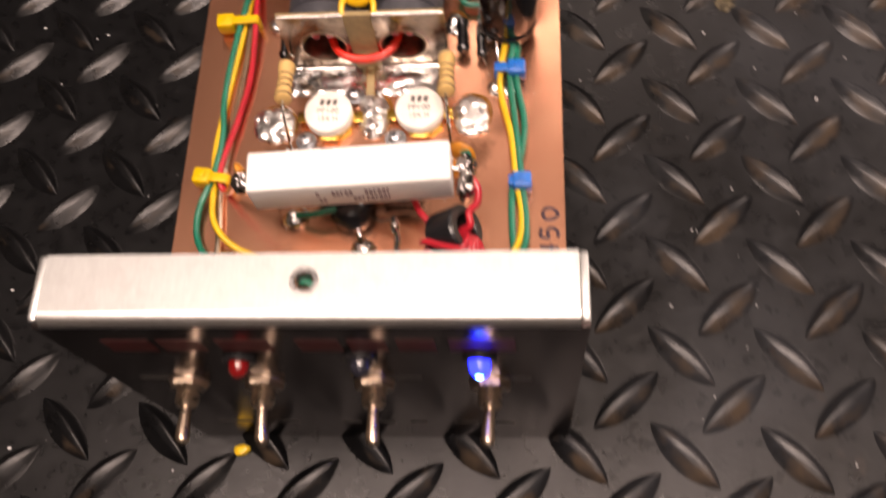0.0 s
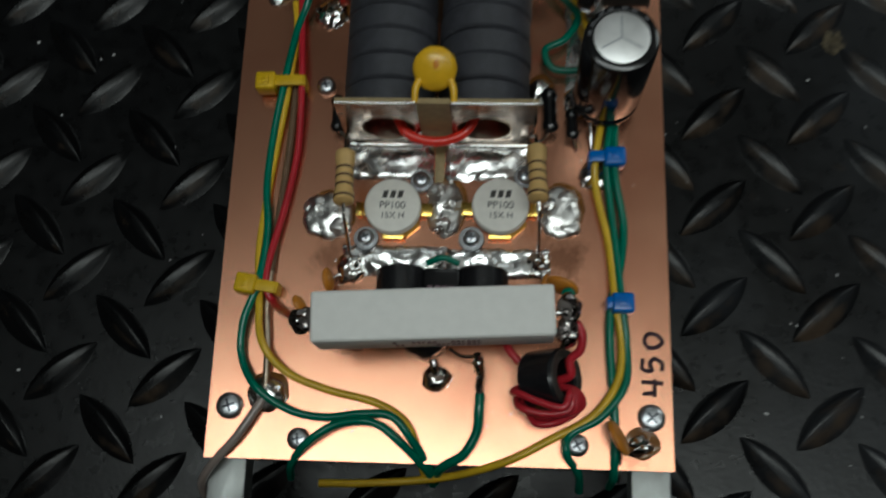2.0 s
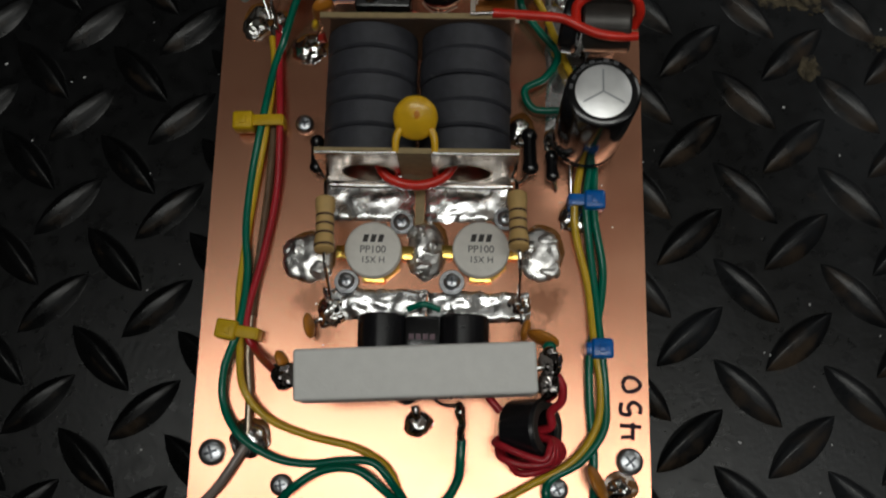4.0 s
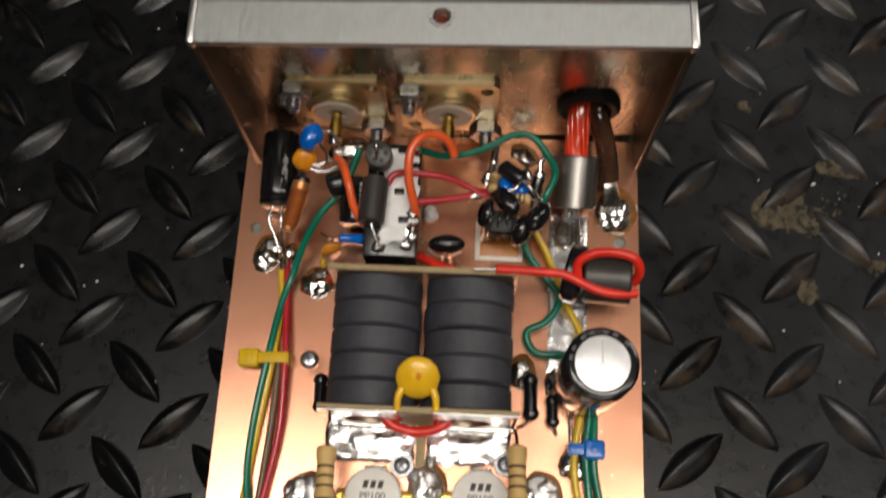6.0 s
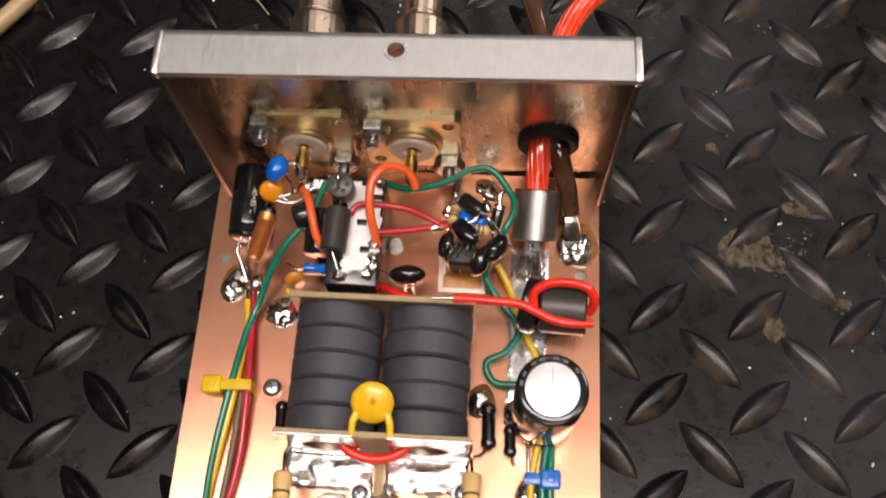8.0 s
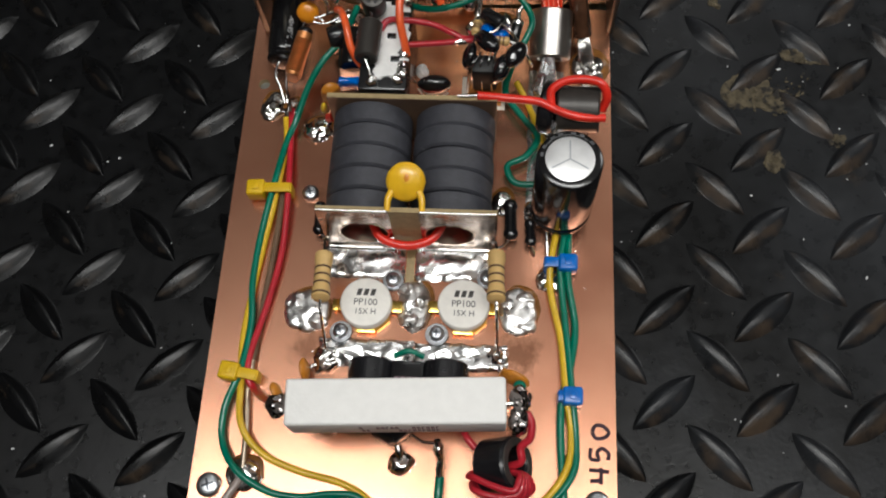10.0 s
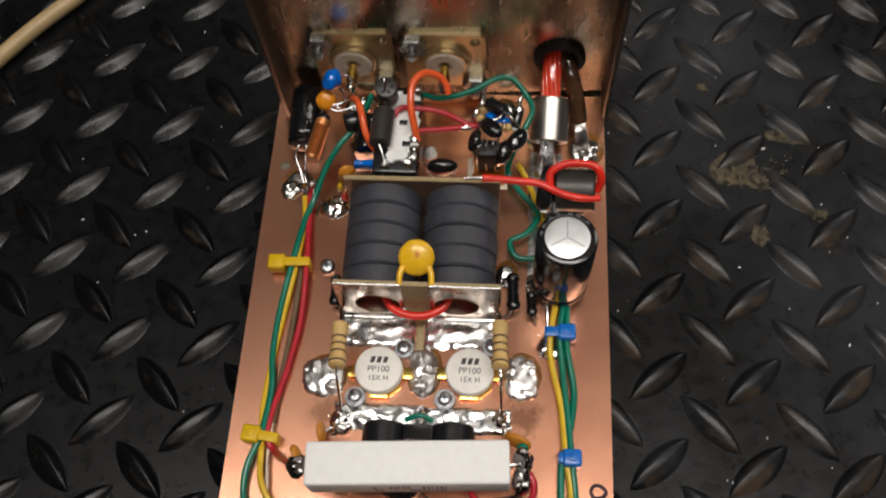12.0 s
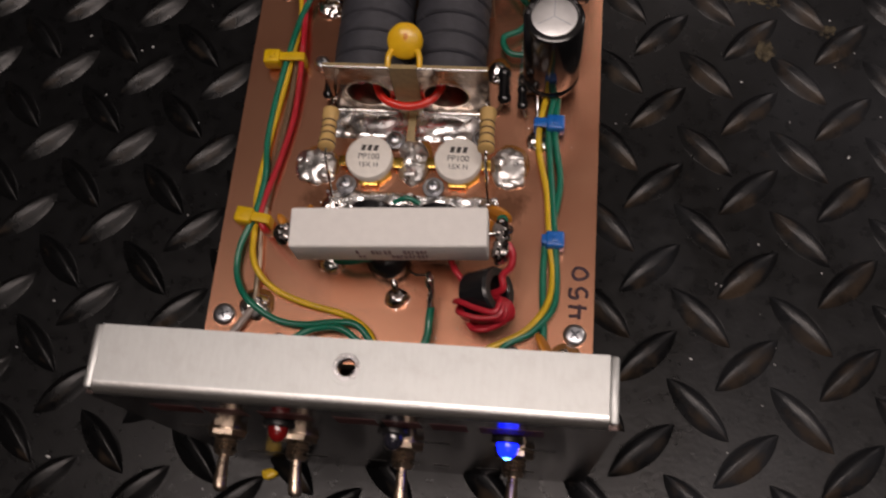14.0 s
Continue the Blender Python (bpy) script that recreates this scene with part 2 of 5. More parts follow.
CREAM = pvc("cream_cable", (0.62, 0.55, 0.44), 0.45)
BLACK_CABLE = material("black_cable", (0.015, 0.015, 0.016), 0.4, vary=0.2)
TIE_YELLOW = material("yellow_nylon", (0.66, 0.42, 0.0), 0.45, vary=0.14, scale=240, bump=0.06, spec=0.35)
TIE_BLUE = pvc("blue_nylon", (0.005, 0.15, 0.58), 0.3)
RED_CLEAR = material("clear_red_cable", (0.86, 0.045, 0.013), 0.12, vary=0.5, scale=520, stretch=(1, 0.06, 0.3), coat=0.8)
BROWN_CLEAR = material("clear_brown_cable", (0.065, 0.03, 0.016), 0.10, vary=0.6, scale=330, stretch=(1, 0.12, 1), coat=0.8)
RED_STRAND = material("strand_under_red", (0.95, 0.11, 0.04), 0.18, vary=0.3, scale=300, coat=0.8)
WINDING = material("enamel_copper", (0.58, 0.24, 0.08), 0.38, 0.6, vary=0.2, scale=500)
RESISTOR = material("tan_resistor_body", (0.66, 0.44, 0.17), 0.42, vary=0.08, scale=500)
BAND = material("dark_band", (0.07, 0.03, 0.02), 0.4, vary=0.2)
MUSTARD = material("yellow_disc_epoxy", (0.86, 0.50, 0.015), 0.30, vary=0.12, scale=180, coat=0.3, bump=0.12, bump_scale=400)
ORANGE_DIP = material("orange_ceramic_dip", (0.58, 0.22, 0.02), 0.35, vary=0.15, scale=300, coat=0.2)
ORANGE_BEAD = material("orange_epoxy", (0.75, 0.27, 0.01), 0.3, vary=0.1, coat=0.3)
BLUE_DIP = material("blue_epoxy", (0.003, 0.14, 0.62), 0.15, vary=0.1, coat=0.5)
RED_LENS = material("red_led_lens", (0.20, 0.006, 0.006), 0.15, coat=0.6, vary=0.1)
DARK_LENS = material("dark_led_lens", (0.02, 0.02, 0.03), 0.12, coat=0.6, vary=0.1)
BLUE_LIGHT = material("lit_blue_led", (0.02, 0.03, 0.7), 0.15, emit=(0.0, 0.01, 1.0, 9.0))
BLUE_CORE = material("lit_led_core", (0.3, 0.5, 1.0), 0.2, emit=(0.06, 0.30, 1.0, 26.0))
DARK_PAINT = material("dark_wall_paint", (0.10, 0.085, 0.07), 0.8, vary=0.1, scale=3)
PAINT = material("ceiling_paint", (0.70, 0.68, 0.64), 0.8, vary=0.06, scale=3, second=(0.45, 0.43, 0.40), second_scale=1.5)
CONCRETE = material("concrete", (0.16, 0.15, 0.14), 0.8, vary=0.2, scale=20, bump=0.3)
DUST = material("dried_dirt", (0.088, 0.071, 0.042), 0.9, vary=0.5, scale=420, bump=1.0, bump_scale=420, second=(0.016, 0.014, 0.012), second_scale=330, second_at=(0.50, 0.60))

# ---- mesh helpers: millimetres, z from the top of the board ----


RAISED = [0.0, -999.0]     # how much higher, and from which y on, the parts being built stand on their leads


def stand(p):
    """Lifts what is clear of the board on its leads, which lean towards the front as they rise."""
    reach = min(1.0, max(0.0, (p.z - 0.5) / 4.5)) * min(1.0, max(0.0, (p.y - RAISED[1]) / 12))
    h = RAISED[0] * reach
    return Vector((p.x + (16 - p.x) * h / (215 - p.z), p.y + (50 - p.y) * h / (215 - p.z), p.z + h))


def finish(bm, name, mat, origin, smooth=38):
    for v in bm.verts:
        if RAISED[0]:
            v.co = stand(v.co)
        v.co = (v.co - origin) * 0.001
    bmesh.ops.recalc_face_normals(bm, faces=bm.faces[:])
    me = bpy.data.meshes.new(name)
    bm.to_mesh(me)
    bm.free()
    me.materials.append(mat)
    me.shade_smooth()
    me.set_sharp_from_angle(angle=radians(smooth))
    return me


def thing(name, at, label, category, group="", kind=""):
    """An empty at the base of a thing with parts."""
    ob = new(name)
    ob.empty_display_size = 0.005
    ob.location = (at[0] * 0.001, at[1] * 0.001, HB + at[2] * 0.001)
    return tagged(ob, label, category, group, kind)


def base_of(ob):
    while ob.parent:
        ob = ob.parent
    return Vector((ob.location.x, ob.location.y, ob.location.z - HB)) * 1000


def part(name, bm, mat, parent, label="", smooth=38):
    ob = new(name, finish(bm, name, mat, base_of(parent), smooth))
    ob.parent = parent
    return tagged(ob, label)


def solo(name, bm, mat, at, label, category, group="", kind="", smooth=38):
    """A thing of one mesh."""
    ob = new(name, finish(bm, name, mat, Vector(at), smooth))
    ob.location = (at[0] * 0.001, at[1] * 0.001, HB + at[2] * 0.001)
    return tagged(ob, label, category, group, kind)


def box(x0, x1, y0, y1, z0, z1, bevel=0.3, bm=None, turn=None, seg=2):
    own = bmesh.new()
    bmesh.ops.create_cube(own, size=1)
    c = Vector(((x0 + x1) / 2, (y0 + y1) / 2, (z0 + z1) / 2))
    for v in own.verts:
        v.co = Vector((v.co.x * (x1 - x0), v.co.y * (y1 - y0), v.co.z * (z1 - z0)))
    if bevel:
        bmesh.ops.bevel(own, geom=own.edges[:], offset=bevel, segments=seg, profile=0.5, affect="EDGES")
    m = Matrix.Translation(c)
    if turn:
        m = m @ Euler([radians(a) for a in turn]).to_matrix().to_4x4()
    bmesh.ops.transform(own, matrix=m, verts=own.verts[:])
    return join(bm, own)


def join(bm, own):
    if bm is None:
        return own
    me = bpy.data.meshes.new("tmp")
    own.to_mesh(me)
    own.free()
    bm.from_mesh(me)
    bpy.data.meshes.remove(me)
    return bm


def axis_matrix(p0, p1):
    d = Vector(p1) - Vector(p0)
    return Matrix.Translation(p0) @ d.to_track_quat("Z", "Y").to_matrix().to_4x4(), d.length


def lathe(profile, p0, p1, seg=24, bm=None):
    """Turns (radius, height) pairs round the axis p0 to p1; heights as they are, in mm from p0."""
    own = bmesh.new()
    m, _ = axis_matrix(p0, p1)
    rings = []
    for r, h in profile:
        if r < 1e-4:
            rings.append([own.verts.new(m @ Vector((0, 0, h)))])
        else:
            rings.append([own.verts.new(m @ Vector((r * math.cos(2 * math.pi * k / seg), r * math.sin(2 * math.pi * k / seg), h))) for k in range(seg)])
    for a, b in zip(rings, rings[1:]):
        for k in range(seg):
            j = (k + 1) % seg
            if len(a) == 1 and len(b) > 1:
                own.faces.new((a[0], b[k], b[j]))
            elif len(b) == 1 and len(a) > 1:
                own.faces.new((a[k], a[j], b[0]))
            elif len(a) > 1:
                own.faces.new((a[k], a[j], b[j], b[k]))
    return join(bm, own)


def rod(p0, p1, r, bevel=0.3, seg=20, bm=None):
    h = (Vector(p1) - Vector(p0)).length
    c = min(bevel, r * 0.6, h * 0.4)
    return lathe([(0, 0), (r - c, 0), (r - c * 0.3, c * 0.3), (r, c), (r, h - c), (r - c * 0.3, h - c * 0.3), (r - c, h), (0, h)], p0, p1, seg, bm)


def ring(p0, p1, outer, inner, bevel=0.4, seg=28, bm=None):
    h = (Vector(p1) - Vector(p0)).length
    c = bevel
    pr = [(inner, c), (inner + c, 0), (outer - c, 0), (outer, c), (outer, h - c), (outer - c, h), (inner + c, h), (inner, h - c), (inner, c)]
    return lathe(pr, p0, p1, seg, bm)


def spline(pts, n=8):
    pts = [Vector(p) for p in pts]
    ext = [pts[0] * 2 - pts[1], *pts, pts[-1] * 2 - pts[-2]]
    out = []
    for a, b, c, d in zip(ext, ext[1:], ext[2:], ext[3:]):
        for k in range(n):
            t = k / n
            out.append(0.5 * (2 * b + (c - a) * t + (2 * a - 5 * b + 4 * c - d) * t * t + (3 * b - a - 3 * c + d) * t ** 3))
    return out + [pts[-1]]


def tube(pts, r, seg=10, n=8, bm=None, end=None):
    """A round wire along a smooth line; end: radius at the far end."""
    own = bmesh.new()
    line = spline(pts, n)
    up, rings = Vector((0, 0, 1)), []
    for k, p in enumerate(line):
        d = (line[min(k + 1, len(line) - 1)] - line[max(k - 1, 0)]).normalized()
        side = d.cross(up)
        side = side.normalized() if side.length > 1e-3 else d.orthogonal().normalized()
        up = side.cross(d).normalized()
        rr = r if end is None else r + (end - r) * k / (len(line) - 1)
        rings.append([own.verts.new(p + rr * (math.cos(2 * math.pi * i / seg) * side + math.sin(2 * math.pi * i / seg) * up)) for i in range(seg)])
    for a, b in zip(rings, rings[1:]):
        for i in range(seg):
            j = (i + 1) % seg
            own.faces.new((a[i], a[j], b[j], b[i]))
    own.faces.new(rings[0])
    own.faces.new(rings[-1])
    return join(bm, own)


def ball(c, rx, ry, rz, bm=None, turn=(0, 0, 0), sub=3, lumps=0.0, size=2.0, floor=None):
    """A rounded lump; lumps: unevenness in mm; floor: the height at which it is cut flat."""
    own = bmesh.new()
    bmesh.ops.create_icosphere(own, subdivisions=sub, radius=1)
    m = Euler([radians(a) for a in turn]).to_matrix()
    for v in own.verts:
        p = m @ Vector((v.co.x * rx, v.co.y * ry, v.co.z * rz))
        if lumps:
            p += v.co * lumps * noise.noise((Vector(c) + p) / size)
            p += v.co * lumps * 0.4 * noise.noise((Vector(c) + p) / size * 3)
        p += Vector(c)
        if floor is not None and p.z < floor:
            p.z = floor
        v.co = p
    return join(bm, own)


def blob(x, y, rx, ry, h, bm=None, lumps=0.8, turn=0, size=2.5, z=0.0):
    """A flattened pool of solder on the board."""
    return ball((x, y, z + 0.02), rx, ry, h, bm, (0, 0, turn), 4, lumps, size, z)


def patch(x0, x1, y0, y1, h, seed, rough=0.5, bm=None, nx=26, ny=14, ragged=0.6):
    """A tinned strip with a wavy skin and a ragged edge."""
    own = bmesh.new()
    grid = []
    for j in range(ny + 1):
        row = []
        for i in range(nx + 1):
            u, v = i / nx, j / ny
            edge = min(u, 1 - u) * (x1 - x0), min(v, 1 - v) * (y1 - y0)
            x, y = x0 + u * (x1 - x0), y0 + v * (y1 - y0)
            jit = Vector((noise.noise((x * 0.5, y * 0.5, seed)), noise.noise((x * 0.5, y * 0.5, seed + 9)), 0)) * ragged
            rise = min(1, min(edge) / 0.7)
            z = rise * (h + rough * (noise.noise((x * 0.3, y * 0.3, seed + 3)) + 0.35 * noise.noise((x * 0.8, y * 0.8, seed + 5))))
            row.append(own.verts.new((x + jit.x, y + jit.y, max(z, 0.02 if rise else -0.1))))
        grid.append(row)
    for a, b in zip(grid, grid[1:]):
        for i in range(nx):
            own.faces.new((a[i], a[i + 1], b[i + 1], b[i]))
    return join(bm, own)


def sheet(outline, holes, thick, m, seg=24):
    """A flat plate with round holes through it, drawn in its own plane and laid by m."""
    own = bmesh.new()
    loops = [[own.verts.new((x, y, 0)) for x, y in outline]]
    for cx, cy, r in holes:
        loops.append([own.verts.new((cx + r * math.cos(-2 * math.pi * k / seg), cy + r * math.sin(-2 * math.pi * k / seg), 0)) for k in range(seg)])
    edges = [own.edges.new((l[k], l[(k + 1) % len(l)])) for l in loops for k in range(len(l))]
    bmesh.ops.triangle_fill(own, edges=edges, use_beauty=True, use_dissolve=False)
    got = bmesh.ops.extrude_face_region(own, geom=own.faces[:])
    bmesh.ops.translate(own, vec=(0, 0, thick), verts=[e for e in got["geom"] if isinstance(e, bmesh.types.BMVert)])
    bmesh.ops.transform(own, matrix=m, verts=own.verts[:])
    return own


def lettering(text, size, m, thick=0.05, shear=0.0):
    """Flat characters of the built-in font, centred, laid by m; mm."""
    cu = bpy.data.curves.new("writing", "FONT")
    cu.body, cu.size, cu.align_x, cu.align_y, cu.extrude, cu.shear = text, size, "CENTER", "CENTER", thick / 2, shear
    ob = bpy.data.objects.new("writing", cu)
    me = bpy.data.meshes.new_from_object(ob)
    bpy.data.objects.remove(ob)
    own = bmesh.new()
    own.from_mesh(me)
    bpy.data.meshes.remove(me)
    bmesh.ops.transform(own, matrix=m, verts=own.verts[:])
    return own


def flat(x, y, z, turn=0):
    return Matrix.Translation((x, y, z)) @ Matrix.Rotation(radians(turn), 4, "Z")


# ---- setting ----
def plain_wall(name, x0, x1, y0, y1, z0, z1, mat, label):
    bm = box(x0 * 1000, x1 * 1000, y0 * 1000, y1 * 1000, z0 * 1000 - 37.5, z1 * 1000 - 37.5, 0)
    return solo(name, bm, mat, ((x0 + x1) * 500, (y0 + y1) * 500, z0 * 1000 - 37.5), label, name.split("_")[0], kind="structure")


# Unseen room: dark walls and pale ceiling added for what metal and rubber reflect.
plain_wall("ground", -2.6, 2.6, -2.6, 2.6, -0.2, -0.006, CONCRETE, "grey concrete floor under the rubber mat")
plain_wall("wall_north", -2.6, 2.6, 2.6, 2.75, -0.2, 2.5, DARK_PAINT, "unseen dark wall added to close the room")
plain_wall("wall_south", -2.6, 2.6, -2.75, -2.6, -0.2, 2.5, DARK_PAINT, "unseen dark wall added to close the room")
plain_wall("wall_east", 2.6, 2.75, -2.6, 2.6, -0.2, 2.5, DARK_PAINT, "unseen dark wall added to close the room")
plain_wall("wall_west", -2.75, -2.6, -2.6, 2.6, -0.2, 2.5, DARK_PAINT, "unseen dark wall added to close the room")
plain_wall("ceiling", -2.75, 2.75, -2.75, 2.75, 2.4, 2.6, PAINT, "unseen pale ceiling added to close the room")

# ---- the amplifier: sheet metal and board ----
PX = 1.5             # middle of both end panels
TOP = 61.6           # their top over the board
HALF = 49.3


def end_panel(name, face_y, inward, holes, top_hole, label, depth, skin):
    """A folded sheet panel: face, top flange and two side flanges that point to the board."""
    th, low = 1.6, -37.5
    at = (PX, face_y, low)
    root = thing(name, at, label, "panel")
    up = Matrix.Translation((PX, face_y, 0)) @ Matrix.Rotation(radians(90), 4, "X")
    bend = 2.2
    bm = sheet([(-HALF, low), (HALF, low), (HALF, TOP - bend), (-HALF, TOP - bend)], [(x - PX, z, r) for x, z, r in holes], inward * -th * 1.0, up)
    part("face", bm, skin, root, "reflective metal face, darkened in colour on the front panel")
    # rounded fold along the top
    own = bmesh.new()
    cols = []
    for k in range(7):
        a = radians(90 * k / 6)
        for r in (bend, bend - th):
            y = face_y + inward * bend - inward * r * math.cos(a)
            z = TOP - bend + r * math.sin(a)
            cols.append([own.verts.new((PX + s * (HALF - 1.7), y, z)) for s in (-1, 1)])
    for k in range(6):
        o0, i0, o1, i1 = cols[2 * k], cols[2 * k + 1], cols[2 * k + 2], cols[2 * k + 3]
        own.faces.new((o0[0], o0[1], o1[1], o1[0]))
        own.faces.new((i0[0], i1[0], i1[1], i0[1]))
        for s in (0, 1):
            own.faces.new((o0[s], o1[s], i1[s], i0[s]))
    part("fold", own, LIT_ALU if inward > 0 else SATIN_ALU, root)
    y0 = inward * bend
    m = Matrix.Translation((PX, face_y, TOP - th))
    wide = HALF - 1.7
    out = [(-wide, y0), (wide, y0), (wide, inward * depth), (-wide, inward * depth)]
    bm = sheet(out, [(top_hole[0] - PX, top_hole[1] - face_y, top_hole[2])], th, m)
    flange = part("top_flange", bm, SATIN_ALU, root, "satin aluminium flange with a threaded hole")
    bm = ring((top_hole[0], top_hole[1], TOP - 2.6), (top_hole[0], top_hole[1], TOP + 0.05), top_hole[2] + 0.8, top_hole[2] - 0.25, 0.15)
    part("threaded_hole", bm, ZINC, flange)
    if inward > 0:
        x, y, q = top_hole
        bm = ring((x, y, TOP - 0.6), (x, y, TOP + 0.06), q + 1.5, q + 0.7, 0.03, 40)
        part("countersink", bm, SATIN_ALU, flange, "bright countersunk rim of the hole")
    for s in (-1, 1):
        x = PX + s * HALF
        ya, yb = sorted((face_y + inward * 0.3, face_y + inward * (depth - 0.9)))
        part("side_flange", box(*sorted((x, x - s * th)), ya, yb, low if inward > 0 else -1.0, TOP - 2.8, 0.25), SATIN_ALU if inward > 0 else SHADED_ALU, root)
        ya, yb = sorted((face_y + inward * 0.7, face_y + inward * depth))
        part("corner_fold", box(*sorted((x, x - s * 1.65)), ya, yb, TOP - 2.78, TOP - 0.08, 0.55), LIT_ALU if inward < 0 else SATIN_ALU, root, "folded corner edge, highlight in its colour at the back")
    return root


board = thing("circuit_board", (0, 73, -1.6), "bare copper-clad circuit board screwed onto a heat sink", "circuit board")
rim = [(-50, 0), (50, 0), (50, 146.5), (-50, 146.5)]
part("laminate", sheet(rim, [(-45.6, 119.8, 1.5), (45.4, 119.4, 1.5)], 1.5, Matrix.Translation((0, 0, -1.6))), LAMINATE, board)
copper = part("copper_face", sheet(rim, [(-45.6, 119.8, 1.55), (45.4, 119.4, 1.55)], 0.1, Matrix.Translation((0, 0, -0.1))), COPPER, board, "brushed copper face")
strokes = bmesh.new()
# the number 450, in marker, read from the board's side
for line in ([(43.6, 18.6), (48.2, 18.3)], [(43.8, 16.0), (46.4, 16.3)], [(46.3, 15.4), (46.4, 19.2)],
             [(44.0, 23.6), (43.9, 21.3), (45.8, 21.0), (45.5, 22.6), (46.6, 23.6), (48.1, 22.6), (48.0, 21.0)],
             [(44.3, 27.4), (45.2, 26.0), (47.2, 26.2), (48.2, 27.4), (47.0, 28.8), (45.2, 28.9), (44.3, 27.4)]):
    tube([(x, y, -0.45) for x, y in line], 0.64, 8, 5, strokes)
part("marker_writing", strokes, MARKER, copper, "handwritten 450 in dark purple marker")

sink = thing("heat_sink", (0, 73, -37.5), "finned aluminium heat sink under the circuit board", "heat sink")
part("base", box(-49.5, 49.5, 0.5, 146, -9, -1.62, 0.3), SATIN_ALU, sink)
for k in range(11):
    x = -48 + 9.6 * k
    part("fin", box(x - 1.2, x + 1.2, 0.5, 146, -37.5, -9.01, 0.3), SATIN_ALU, sink)
for s in (-1, 1):
    bracket = solo("corner_bracket", box(*sorted((s * 41.5, s * 49.8)), -18.8, 0.3, -10, -3.5, 0.4), SATIN_ALU, (s * 45, -9, -10),
                   "small satin aluminium bracket between heat sink and panel", "bracket", "corner brackets")

F = -21.2            # outer side of the front panel
SWITCHES = ((-31.8, (0.4, 0.8)), (-15.4, (0.8, -0.4)), (8.2, (0.4, 0.0)), (32.4, (-0.6, 1.0)))
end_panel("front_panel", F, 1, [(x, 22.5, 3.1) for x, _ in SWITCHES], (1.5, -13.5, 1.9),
          "folded aluminium front panel with switches and lamps", 13.0, SHADED_FACE)
back_panel = end_panel("back_panel", 148.4, -1, [(35.0, 17.2, 6.0), (-24.5, 16.6, 7.0), (2.1, 15.0, 7.0)], (1.6, 143.4, 1.9),
                       "folded aluminium back panel with coax sockets and a cable grommet", 11.2, ALUMINIUM)
back_panel.rotation_euler.z = radians(1.1)

# ---- screws, solder and foil ----
GREY_STEEL = material("grey_steel", (0.34, 0.345, 0.36), 0.36, 1.0, vary=0.2, scale=500, bump=0.15)
DARK_SLOT = material("slot_shade", (0.16, 0.17, 0.19), 0.35, 1.0, vary=0.3)


def screw(x, y, z=0.0, r=2.6, washer=0.0, turn=0, label="zinc-plated cross-head screw in the copper board"):
    root = thing("screw", (x, y, z), label, "screw", "board screws")
    h = 0.0
    if washer:
        part("washer", ring((x, y, z), (x, y, z + 0.5), washer, 1.0, 0.12), GREY_STEEL, root)
        h = 0.5
    bm = lathe([(0, 0), (r, 0), (r, 0.9), (r * 0.95, 1.3), (r * 0.8, 1.62), (r * 0.55, 1.8), (0, 1.9)], (x, y, z + h), (x, y, z + h + 1), 24)
    head = part("head", bm, STEEL, root)
    bm = box(x - r * 0.5, x + r * 0.5, y - 0.28, y + 0.28, z + h + 1.6, z + h + 1.93, 0.05, turn=(0, 0, turn))
    box(x - 0.28, x + 0.28, y - r * 0.5, y + r * 0.5, z + h + 1.6, z + h + 1.93, 0.05, bm, (0, 0, turn))
    part("cross_slot", bm, DARK_SLOT, head)
    return root


for x, y, r, w, turn in ((-45.2, 11.0, 2.9, 0, 20), (45.4, 10.9, 2.9, 0, 40), (-29.6, 4.4, 2.4, 0, 10), (29.8, 4.8, 2.4, 0, 30), (-29.0, 86.7, 2.2, 0, 15),
                         (-17.4, 49.2, 1.9, 2.8, 25), (6.4, 49.4, 1.9, 2.9, 0), (-5.3, 63.0, 1.9, 2.7, 40), (18.4, 64.3, 1.9, 2.7, 10)):
    screw(x, y, 0.6 if w else 0.0, r, w, turn)


def solder_pool(x, y, rx, ry, h, flux=0.0, turn=0, lumps=0.9, label="shiny lump of solder on the copper board", lobes=()):
    root = thing("solder_joint", (x, y, 0), label, "solder", "solder joints")
    bm = blob(x, y, rx, ry, h, None, lumps, turn)
    for dx, dy, r, rise in lobes:
        blob(x + dx, y + dy, r, r * 0.85, rise, bm, lumps * 1.2, turn, 1.8)
    part("solder", bm, POOL if lobes else SOLDER, root)
    if flux:
        part("flux", ball((x + 0.5, y + 0.7, 0), rx + flux, ry + flux, 0.22, None, (0, 0, turn), 3, 0.5, 3.0, 0.0), AMBER, root, "amber flux stain")
    return root


SPLASH = "broad uneven splash of solder on the copper board"
solder_pool(-26.6, 54.4, 5.6, 5.6, 1.5, 0.5, lumps=0.45, label=SPLASH, lobes=((-2.8, 2.4, 3.0, 1.3), (2.6, -2.4, 3.0, 1.7), (2.0, 3.2, 2.4, 1.5)))
solder_pool(26.2, 56.2, 4.8, 6.2, 1.5, 0.3, lumps=0.45, label=SPLASH, lobes=((1.6, 3.2, 2.6, 1.4), (2.0, -3.4, 2.8, 1.3), (-2.4, 1.6, 2.4, 1.8)))
solder_pool(0.3, 56.6, 4.2, 6.9, 2.2, 0.4, lumps=0.6, label=SPLASH, lobes=((-1.4, 4.0, 2.6, 2.4), (1.6, 0.8, 2.6, 2.9), (-0.8, -3.8, 2.8, 2.5)))
solder_pool(-42.1, 112.6, 3.1, 4.6, 1.6, 0.7, -20)
